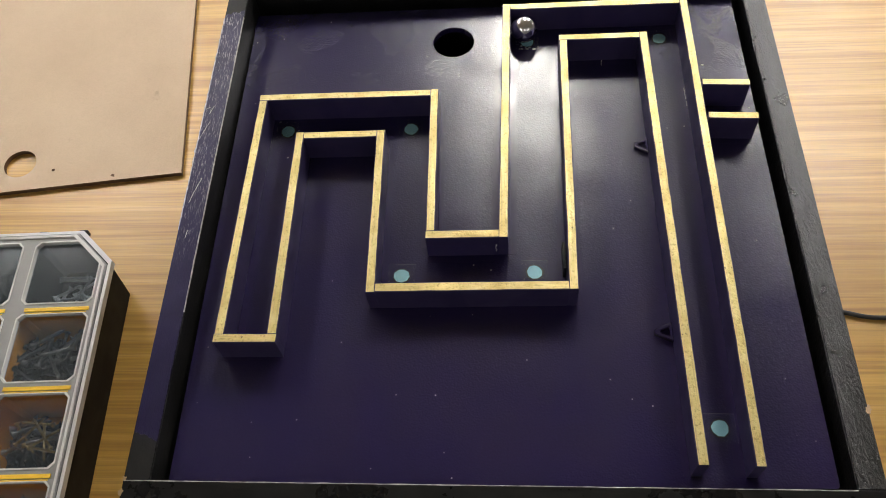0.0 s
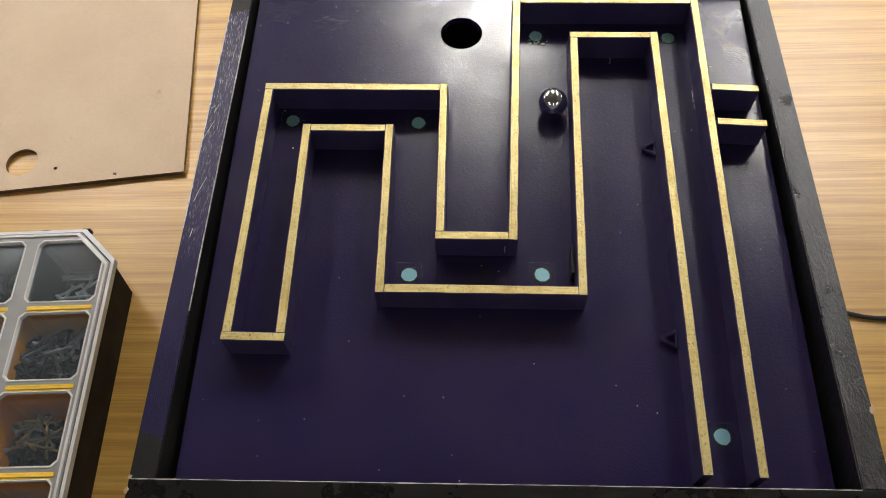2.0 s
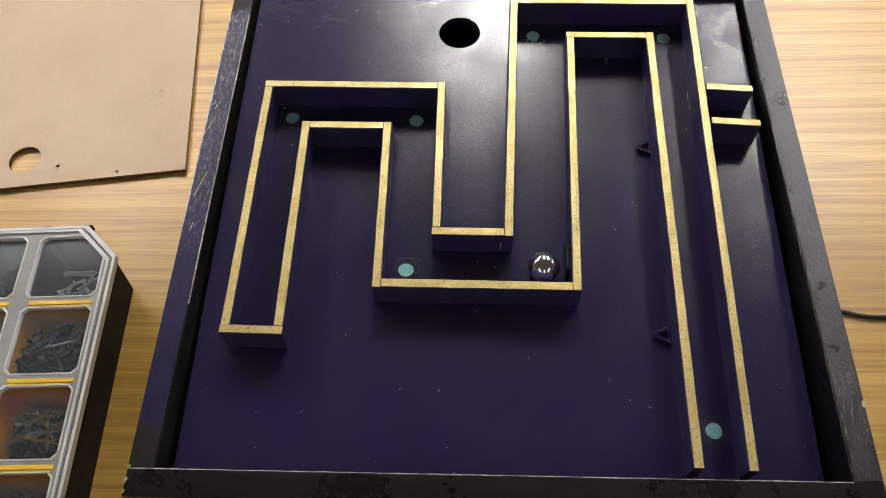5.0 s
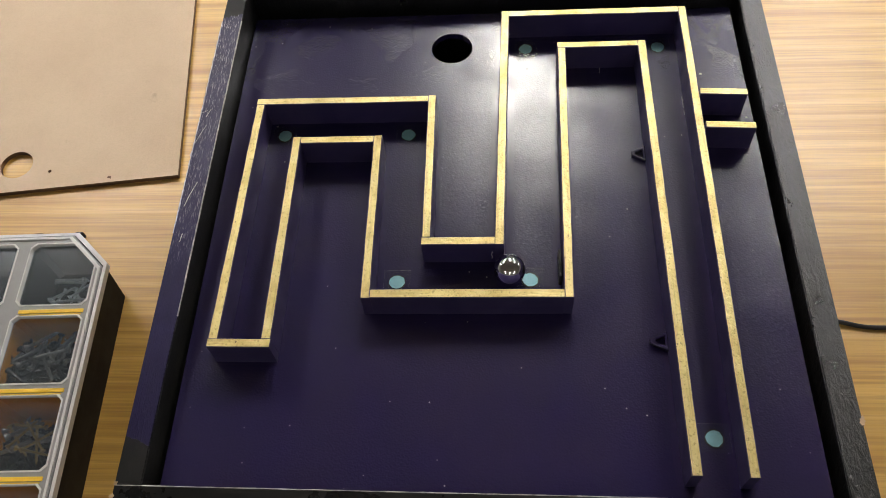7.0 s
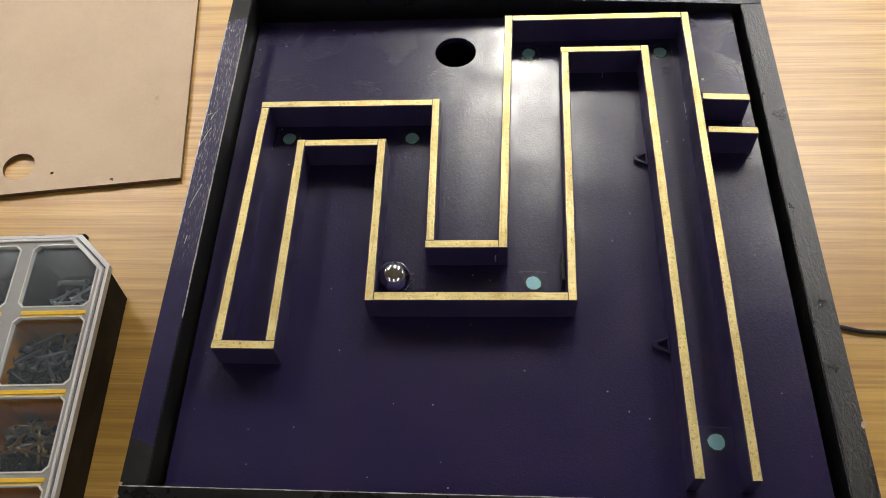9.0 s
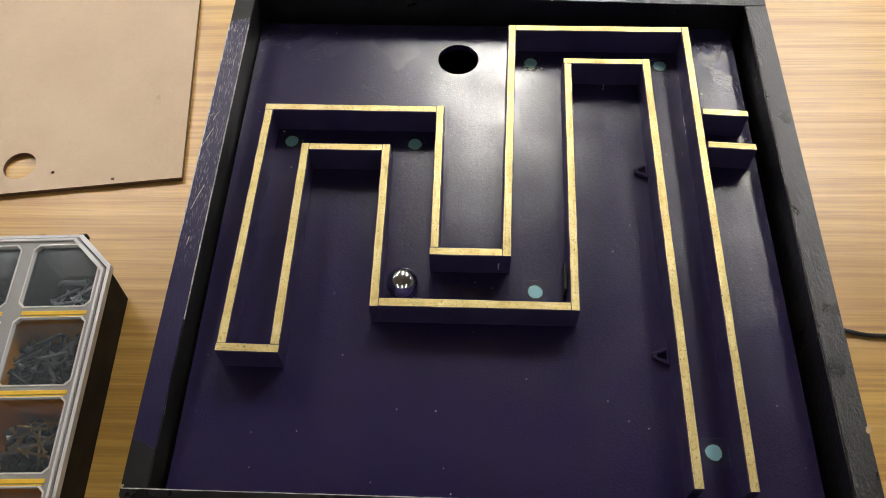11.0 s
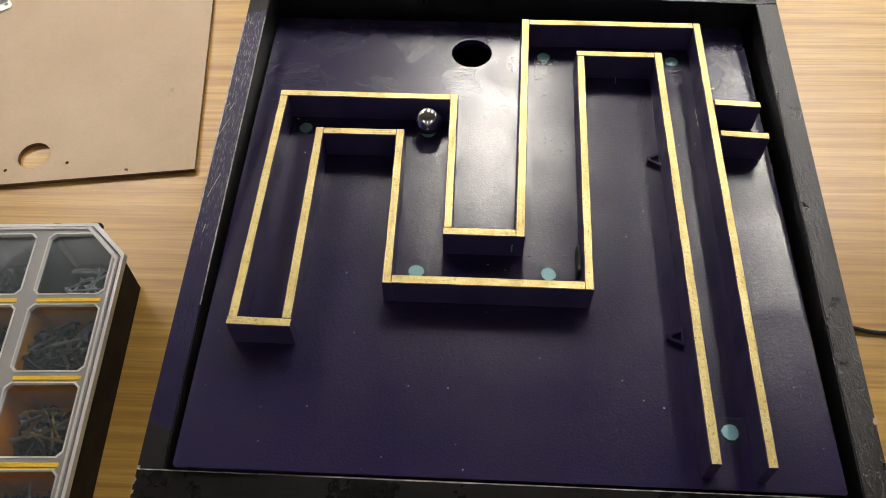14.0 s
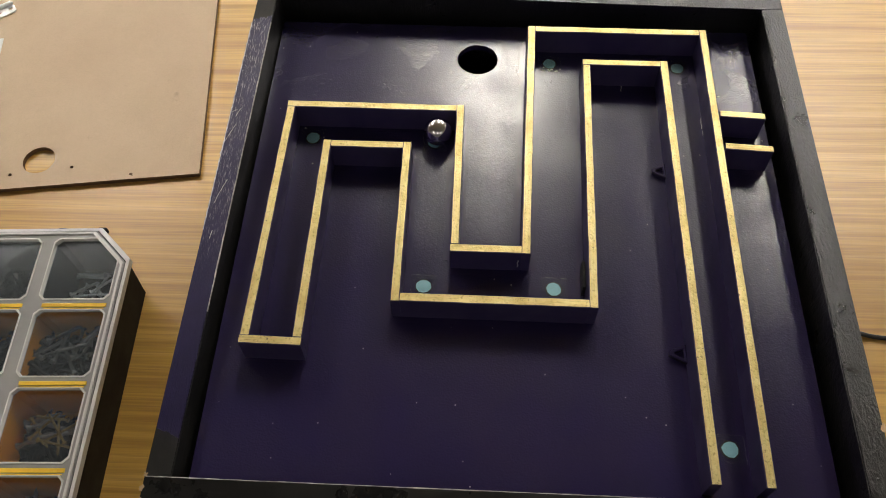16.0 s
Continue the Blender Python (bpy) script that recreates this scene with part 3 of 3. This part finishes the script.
    for x, y, side, ln in GUSSETS:
        bm = bmesh.new()
        if side < 0:
            # an open triangular bracket lying on the floor
            tri = [(x, y - 0.0062), (x, y + 0.0085), (x - ln, y + 0.0030), (x - ln, y - 0.0004)]
            cx, cy = x - 0.0042, y + 0.0012
            sheet_with_holes(bm, tri, [[(cx + (u - cx) * 0.5, cy + (w - cy) * 0.5) for u, w in tri]], FLOOR_Z, FLOOR_Z + 0.0042)
            bmesh.ops.bevel(bm, geom=[e for e in bm.edges if not e.is_manifold or e.calc_face_angle(0) > 0.5], offset=0.0005, segments=1, affect="EDGES")
        else:
            rows = [ring(x + ln * 0.4, y, r, 9, 0.4, 0.2, rng) for r in (0.0034, 0.0030, 0.0016)]
            loops = [[bm.verts.new((u, w, FLOOR_Z + z)) for u, w in row] for row, z in zip(rows, (0, 0.0025, 0.004))]
            for lo, hi in zip(loops, loops[1:]):
                for k in range(9):
                    bm.faces.new((lo[k], lo[(k + 1) % 9], hi[(k + 1) % 9], hi[k]))
            bm.faces.new(loops[-1])
            bm.faces.new(loops[0][::-1])
        part("gusset", bm, BAND_PAINT, b, "small dark open corner bracket" if side < 0 else "small dark lump of paint")
    # beads of glue, coloured pale to stand in for white sparkles by the disc
    for k in range(7):
        gx, gy, gr = 0.0655 + 0.0022 * k + rng.uniform(-0.0008, 0.0008), 0.2355 + rng.uniform(-0.0012, 0.0016), rng.uniform(0.0006, 0.0012)
        bm = bmesh.new()
        bmesh.ops.create_icosphere(bm, subdivisions=2, radius=gr, matrix=Matrix.LocRotScale((gx, gy, FLOOR_Z), None, (1.3, 0.9, 0.6)))
        part("glue_bead", bm, GLUE, b, "dried clear glue bead", True)
    for xa, ya, xb, yb in SCUFFS:
        part("scratch", prism(bmesh.new(), wavy_line(xa, ya, xb, yb, 0.0005, rng, 12), FLOOR_Z, FLOOR_Z + 0.0003), WORN_EDGE, b, "white scratch in the paint")
    for x, y, r in CRUMBS:
        bm = bmesh.new()
        bmesh.ops.create_icosphere(bm, subdivisions=2, radius=r, matrix=Matrix.LocRotScale((x, y, FLOOR_Z), None, (1.2, 0.9, 0.7)))
        part("glue_bead", bm, GLUE, b, "dried clear glue bead", True)
    # a run of glue down the face of one strip, pale to show its glint
    run = [(0.0427 + 0.0003 * math.sin(k), 0.0269 - STRIP_W / 2 - 0.0001, FLOOR_Z + 0.006 + 0.0011 * k) for k in range(9)]
    part("glue_run", tube(bmesh.new(), run, 0.0005, 6), GLUE, b, "dried glue run", True)
    part("block", box(bmesh.new(), 0.0912, 0.0934, 0.0035, 0.0262, FLOOR_Z, FLOOR_Z + 0.0135, 0.0004), BLACK, b, "thin black block against a strip")
    tagged(b, "purple wooden marble maze with gold topped strips inside a box", "marble maze")
    return b


BALL_R = 0.0119
# the ball's way over the board: seconds, x, y
BALL_WAY = [
    (0.0, 0.0696, 0.2468), (1.0, 0.0695, 0.2470), (1.36, 0.0698, 0.2470), (1.5, 0.0740, 0.2462), (1.6, 0.0755, 0.2376), (1.7, 0.0777, 0.2257), (1.8, 0.0796, 0.2069), (1.9, 0.0819, 0.1861),
    (2.0, 0.0829, 0.1600), (2.1, 0.0829, 0.1332), (2.2, 0.0824, 0.1008), (2.3, 0.0812, 0.0673), (2.4, 0.0752, 0.0368), (2.5, 0.0736, 0.0234), (2.6, 0.0752, 0.0098),
    (2.8, 0.0758, 0.0066), (3.0, 0.0752, 0.0043), (4.0, 0.0744, 0.0039), (6.62, 0.0746, 0.0047), (6.7, 0.0732, 0.0082), (6.9, 0.0614, 0.0112), (7.0, 0.0556, 0.0092),
    (7.1, 0.0480, 0.0045), (7.2, 0.0384, 0.0024), (7.3, 0.0264, 0.0026), (7.4, 0.0109, 0.0049), (7.5, -0.0068, 0.0058), (7.6, -0.0178, 0.0074), (7.7, -0.0255, 0.0085),
    (8.0, -0.0299, 0.0065), (9.0, -0.0316, 0.0061), (10.88, -0.0316, 0.0061), (11.1, -0.0256, 0.0056), (11.6, -0.0251, 0.0054), (11.8, -0.0262, 0.0058), (12.0, -0.0304, 0.0112),
    (12.2, -0.0316, 0.0272), (12.3, -0.0314, 0.0380), (12.4, -0.0300, 0.0513), (12.5, -0.0295, 0.0672), (12.6, -0.0288, 0.0878), (12.7, -0.0283, 0.1110), (12.8, -0.0285, 0.1375),
    (12.87, -0.0283, 0.1490), (13.0, -0.0280, 0.1386), (13.25, -0.0280, 0.1485), (13.5, -0.0279, 0.1494), (14.0, -0.0275, 0.1497), (14.5, -0.0252, 0.1491), (16.0, -0.0246, 0.1495),
]


def steel_ball():
    bm = bmesh.new()
    bmesh.ops.create_uvsphere(bm, u_segments=64, v_segments=40, radius=BALL_R)
    return tagged(part("steel_ball", bm, STEEL, None, "", True), "polished mirror steel ball rolling on the maze board", "steel ball")


# ---------------------------------------------------------------- the loose panel and what lies on it
def loose_panel():
    m = pose(-0.3125, 0.2464, 0, 0, 0, 6.6)
    inv = m.inverted()

    def local(x, y):
        v = inv @ Vector((x, y, 0))
        return v.x, v.y
    p = empty("loose_panel", m)
    bm = bmesh.new()
    holes = [ring(*local(-0.5048, 0.2620), 0.0186, 40), ring(*local(-0.4631, 0.2528), 0.0020, 12), ring(*local(-0.5327, 0.2406), 0.0020, 12)]
    sheet_with_holes(bm, [(0, 0), (0, 0.45), (-0.45, 0.45), (-0.45, 0)], holes, 0.0002, 0.006)
    for f in bm.faces:
        f.normal_update()
        f.material_index = 0 if abs(f.normal.z) > 0.5 else 1
    part("sheet", bm, [BOARD_MDF, MDF_EDGE], p, "beige fibreboard sheet with one large and two small holes")
    # splinters at the lower edge
    rng = random.Random(3)
    cx, cy = local(-0.3910, 0.2432)
    part("splinter", prism(bmesh.new(), ring(cx, cy + 0.0005, 0.0022, 8, 0, 0.5, rng), 0.0056, 0.0064), MDF_EDGE, p)
    tagged(p, "thin beige fibreboard panel with drilled holes lying on the table", "wooden panel")
    # paper scrap and bracket on it
    s = empty("paper_scrap", pose(-0.6165, 0.4375, 0.0062, 0, 0, 20))
    part("sheet", prism(bmesh.new(), [(-0.03, -0.018), (0.006, -0.012), (0.011, 0.014), (-0.026, 0.02)], 0, 0.0004), PAPER, s)
    tagged(s, "torn white paper scrap on the fibreboard panel", "paper scrap")
    h = empty("metal_hinge", pose(-0.6235, 0.502, 0.0062, 0, 0, 35))
    bm = bmesh.new()
    sheet_with_holes(bm, [(-0.016, -0.008), (0.010, -0.008), (0.013, -0.004), (0.013, 0.004), (0.010, 0.008), (-0.016, 0.008)], [ring(0.007, 0, 0.0028, 16), ring(-0.008, 0, 0.0028, 16)], 0.0003, 0.002)
    part("leaf", bm, ZINC, h)
    part("knuckle", tube(bmesh.new(), [(-0.014, 0.008, 0.0035), (0.0, 0.008, 0.0035), (0.011, 0.008, 0.0035)], 0.0032, 14), ZINC, h)
    part("pin", tube(bmesh.new(), [(-0.016, 0.008, 0.0035), (0.013, 0.008, 0.0035)], 0.0014, 10), ZINC, h)
    tagged(h, "small zinc plated steel hinge on the fibreboard panel", "hinge")


# ---------------------------------------------------------------- the organizer
ORG = pose(-0.3366, 0.1376, 0, 0, 0, 1.95)
LID_Z = 0.0636
COLS, ROWS, PITCH_U, PITCH_V = 3, 4, 0.0820, 0.0792


def cell_outline(c, r, grow=0.0):
    u0, u1 = -(0.0118 + c * PITCH_U), -(0.0793 + c * PITCH_U)
    v0, v1 = -(0.0130 + r * PITCH_V), -(0.0800 + r * PITCH_V)
    u0, u1, v0, v1 = u0 + grow, u1 - grow, v0 + grow, v1 - grow
    k = 0.005
    big = 0.023 if (c, r) == (0, 0) else k
    return [(u0 - big, v0), (u1 + k, v0), (u1, v0 - k), (u1, v1 + k), (u1 + k, v1), (u0 - k, v1), (u0, v1 + k), (u0, v0 - big)]


def screw_mesh(length, r):
    bm = bmesh.new()
    sides = 10
    # head at the origin end, the shank along x with thread rings
    rows = [(0.0, r * 2.0), (r * 0.5, r * 2.0), (r * 1.8, r)]
    n = 9
    for i in range(n):
        x = r * 1.8 + (length - r * 4) * (i + 1) / n
        rows += [(x - 0.0003, r * 0.82), (x, r * 1.05)]
    rows.append((length, r * 0.1))
    loops = [[bm.verts.new((x, rr * math.cos(2 * math.pi * k / sides), rr * math.sin(2 * math.pi * k / sides))) for k in range(sides)] for x, rr in rows]
    for a, b in zip(loops, loops[1:]):
        for k in range(sides):
            bm.faces.new((a[k], a[(k + 1) % sides], b[(k + 1) % sides], b[k]))
    bm.faces.new(loops[0][::-1])
    bm.faces.new(loops[-1])
    bmesh.ops.recalc_face_normals(bm, faces=bm.faces[:])
    return bm


def screw_heap(cu, cv, half, half_v, top, count, rng, mat, name_label):
    """Screws in a bin that cannot be told apart, joined."""
    verts, faces = [], []
    for _ in range(count):
        a, b = rng.uniform(0, 2 * math.pi), rng.uniform(-0.35, 0.35)
        d = Vector((math.cos(a) * math.cos(b), math.sin(a) * math.cos(b), math.sin(b)))
        u = d.orthogonal().normalized()
        w = d.cross(u)
        c = Vector((cu + rng.uniform(-half, half), cv + rng.uniform(-half_v, half_v * 0.5), rng.uniform(0.008, top)))
        c.z = 0.008 + (c.z - 0.008) * (1 - 0.5 * (c.y - cv + half_v) / (2 * half_v))
        ln, n = rng.uniform(0.009, 0.015), 6
        base = len(verts)
        for s, r in ((-ln, 0.0034), (-ln + 0.001, 0.0034), (-ln + 0.003, 0.0017), (ln - 0.003, 0.0015), (ln, 0.0002)):
            verts += [tuple(c + d * s + r * (math.cos(2 * math.pi * k / n) * u + math.sin(2 * math.pi * k / n) * w)) for k in range(n)]
        for row in range(4):
            faces += [(base + row * n + k, base + row * n + (k + 1) % n, base + row * n + n + (k + 1) % n, base + row * n + n + k) for k in range(n)]
        faces.append(tuple(base + k for k in range(n))[::-1])
    me = bpy.data.meshes.new("screw_heap")
    me.from_pydata(verts, [], faces)
    me.materials.append(mat)
    ob = new("screw_heap", me)
    ob.matrix_basis = ORG
    return tagged(ob, name_label, "screws", kind="stuff")


def organizer():
    g = empty("parts_organizer", ORG)
    L, W, c = 0.012 * 2 + ROWS * PITCH_V, 0.012 * 2 + COLS * PITCH_U, 0.0355
    outer = [(-c, 0), (-W + c, 0), (-W, -c), (-W, -L + c), (-W + c, -L), (-c, -L), (0, -L + c), (0, -c)]
    inset = lambda k: [(x + (-k if x > -W / 2 else k), y + (-k if y > -L / 2 else k)) for x, y in outer]
    lid = part("lid", sheet_with_holes(bmesh.new(), inset(0.004), [cell_outline(i, j, 0.0012) for i in range(COLS) for j in range(ROWS)], LID_Z - 0.004, LID_Z - 0.0006), LID_GREY, g, "frosted grey plastic lid with clear windows")
    # raised rim round the lid in two steps
    part("lid_rim", sheet_with_holes(bmesh.new(), inset(0.0), [inset(0.0032)], LID_Z - 0.0085, LID_Z - 0.001), LID_PALE_SHINE, lid, "pale plastic rim, lightened for its highlight")
    part("lid_ridge", sheet_with_holes(bmesh.new(), inset(0.0052), [inset(0.0075)], LID_Z - 0.001, LID_Z + 0.0010), LID_PALE_SHINE, lid)
    for i in range(COLS):
        for j in range(ROWS):
            part("window_frame", sheet_with_holes(bmesh.new(), cell_outline(i, j, 0.0013), [cell_outline(i, j, 0.0)], LID_Z - 0.0055, LID_Z + 0.0002), LID_PALE_SHINE, lid, "window edge with painted highlight")
            part("window", prism(bmesh.new(), cell_outline(i, j, 0.0009), LID_Z - 0.0048, LID_Z - 0.0040), PANE, lid, "clear plastic window").visible_shadow = False
    # black tray with tapering walls
    bm = bmesh.new()
    loops = []
    for k, z in ((0.0025, LID_Z - 0.0087), (0.0055, 0.0005)):
        loops.append([bm.verts.new((x, y, z)) for x, y in inset(k)])
    for k, z in ((0.0085, 0.003), (0.0050, LID_Z - 0.0087)):
        loops.append([bm.verts.new((x, y, z)) for x, y in inset(k)])
    for a, b in zip(loops, loops[1:]):
        for k in range(8):
            bm.faces.new((a[k], a[(k + 1) % 8], b[(k + 1) % 8], b[k]))
    for k in range(8):
        bm.faces.new((loops[3][k], loops[3][(k + 1) % 8], loops[0][(k + 1) % 8], loops[0][k]))
    bm.faces.new(loops[1])
    bm.faces.new(loops[2][::-1])
    bmesh.ops.recalc_face_normals(bm, faces=bm.faces[:])
    part("tray", bm, BODY_BLACK, g, "black plastic tray")
    # hinge lugs at the far edge
    for u in (-0.0365, -0.078):
        part("lug", box(bmesh.new(), u - 0.004, u + 0.004, -0.001, 0.0016, LID_Z - 0.010, LID_Z - 0.002, 0.0006), BODY_BLACK, g)
    # bins: black in the first row, yellow below
    for i in range(COLS):
        for j in range(ROWS):
            yellow = j > 0 and i < 2
            a = cell_outline(i, j, 0.004)
            cx = sum(p[0] for p in a) / 8
            cy = sum(p[1] for p in a) / 8
            sm = [(cx + (x - cx) * 0.86, cy + (y - cy) * 0.86) for x, y in a]
            s2 = [(cx + (x - cx) * 0.83, cy + (y - cy) * 0.83) for x, y in a]
            a2 = [(cx + (x - cx) * 0.965, cy + (y - cy) * 0.965) for x, y in a]
            bm = bmesh.new()
            lp = [[bm.verts.new((x, y, z)) for x, y in pts] for pts, z in ((a, LID_Z - 0.0062), (sm, 0.0035), (s2, 0.005), (a2, LID_Z - 0.0062))]
            for p, q in ((0, 1), (2, 3), (3, 0)):
                for k in range(8):
                    bm.faces.new((lp[p][k], lp[p][(k + 1) % 8], lp[q][(k + 1) % 8], lp[q][k]))
            bm.faces.new(lp[1])
            bm.faces.new(lp[2])
            bmesh.ops.recalc_face_normals(bm, faces=bm.faces[:])
            bin_ = part("bin", bm, ORANGE if yellow else BODY_BLACK, g, "orange-yellow plastic bin" if yellow else "black plastic bin")
            if yellow:
                v0 = -(0.0130 + j * PITCH_V)
                u0 = -(0.0125 + i * PITCH_U)
                bm = box(bmesh.new(), u0 - 0.062, u0 + 0.001, v0 + 0.0028, v0 + 0.0068, LID_Z - 0.0004, LID_Z + 0.0007, 0.0005)
                box(bm, u0 - 0.060, u0 - 0.001, v0 + 0.0008, v0 + 0.0020, LID_Z - 0.0004, LID_Z + 0.0003, 0.0003)
                part("lip", bm, YELLOW, bin_, "yellow ridged lip")
    tagged(g, "black parts organizer with frosted grey lid and yellow bins", "organizer")
    # screws in the bins
    rng = random.Random(8)
    kinds = {}
    for key, ln, r, mat, label, group in (("zinc", 0.030, 0.0015, ZINC, "small bright zinc screw in an organizer bin", "zinc screws"),
                                          ("dark", 0.034, 0.0019, GREY_STEEL, "grey steel wood screw in an organizer bin", "dark screws"),
                                          ("brass", 0.034, 0.0013, BRASS, "slim yellow zinc screw in an organizer bin", "yellow screws")):
        kinds[key] = (ln, r, mat, label, group)
    for i, j, top, count in ((0, 1, 0.052, 520), (0, 2, 0.032, 260), (0, 3, 0.032, 260), (1, 0, 0.02, 120), (1, 1, 0.05, 380), (1, 2, 0.045, 380), (1, 3, 0.04, 300)):
        screw_heap(-(0.0475 + i * PITCH_U), -(0.045 + j * PITCH_V), 0.0315, 0.0265, top, count, rng, DARK_STEEL, "dark steel screws heaped in an organizer bin")
    first = {}
    plan = [((0, 0), "zinc", 11, 0.020, 0.030), ((0, 1), "dark", 11, 0.045, 0.053), ((0, 2), "brass", 7, 0.046, 0.053), ((0, 2), "dark", 6, 0.042, 0.05), ((0, 3), "dark", 10, 0.034, 0.044), ((1, 0), "dark", 8, 0.008, 0.014), ((1, 1), "dark", 10, 0.034, 0.046), ((1, 2), "dark", 8, 0.03, 0.042)]
    for (i, j), key, count, zmin, zmax in plan:
        ln, r, mat, label, group = kinds[key]
        cu, cv = -(0.044 + i * PITCH_U), -(0.046 + j * PITCH_V)
        if key == "zinc":
            cu, cv = -0.047, -0.047
        for _ in range(count):
            du, dv = rng.uniform(-0.017, 0.017), rng.uniform(-0.017, 0.014)
            a = rng.uniform(0, 360)
            m = ORG @ pose(cu + du - 0.5 * ln * math.cos(radians(a)) * 0.8, cv + dv - 0.5 * ln * math.sin(radians(a)) * 0.8, rng.uniform(zmin, zmax), rng.uniform(0, 360), rng.uniform(-9, 9), a)
            if key not in first:
                first[key] = tagged(part("screw", screw_mesh(ln, r), mat, None, "", True), label, "screw", group)
                first[key].matrix_basis = m
            else:
                copy_thing(first[key], m)


def power_cable():
    pts = [(0.2810, 0.128, 0.0024), (0.30, 0.1, 0.0024), (0.34, 0.078, 0.0024), (0.3759, 0.0701, 0.0024), (0.3935, 0.0658, 0.0024), (0.4132, 0.0646, 0.0024), (0.45, 0.066, 0.0024), (0.52, 0.085, 0.0024), (0.62, 0.13, 0.0024), (0.8, 0.2, 0.0024), (1.05, 0.25, 0.0024)]
    sm = []
    for a, b, c, d in zip([pts[0]] + pts[:-2], pts[:-1], pts[1:], pts[2:] + [pts[-1]]):
        for k in range(6):
            s = k / 6
            sm.append(tuple(0.5 * (2 * q + (r - p) * s + (2 * p - 5 * q + 4 * r - w) * s * s + (3 * q - p - 3 * r + w) * s ** 3) for p, q, r, w in zip(a, b, c, d)))
    tagged(part("power_cable", tube(bmesh.new(), sm, 0.0023, 12), CABLE_BLACK, None, "", True), "thin black cable lying on the table beside the box", "cable")


room()
ceiling_lights()
work_table()
game_box()
maze = maze_board()
ball = steel_ball()
loose_panel()
organizer()
power_cable()


# ---------------------------------------------------------------- what moves
def smooth_at(rows, t):
    """Values at t seconds of rows that begin with their time."""
    for a, b in zip(rows, rows[1:]):
        if t <= b[0] + 1e-6:
            s = max(0.0, (t - a[0]) / (b[0] - a[0]))
            return [p + (q - p) * s for p, q in zip(a[1:], b[1:])]
    return list(rows[-1][1:])


def motions():
    steps = [i / FPS for i in range(int(16 * FPS) + 1)]
    walk(maze, [(t, pose(*smooth_at(BOARD_ROWS, t))) for t in steps])
    turn = Euler((0, 0, 0)).to_quaternion()
    last = None
    rows = []
    for t in steps:
        x, y = smooth_at(BALL_WAY, t)
        if last is not None:
            step = Vector((x - last[0], y - last[1], 0))
            if step.length > 1e-7:
                from_axis = Vector((-step.y, step.x, 0)).normalized()
                turn = Matrix.Rotation(step.length / BALL_R, 3, from_axis).to_quaternion() @ turn
        last = (x, y)
        at = pose(*smooth_at(BOARD_ROWS, t)) @ Vector((x, y, FLOOR_Z + BALL_R + 0.0003))
        rows.append((t, Matrix.Translation(at) @ turn.to_matrix().to_4x4()))
    walk(ball, rows)


motions()
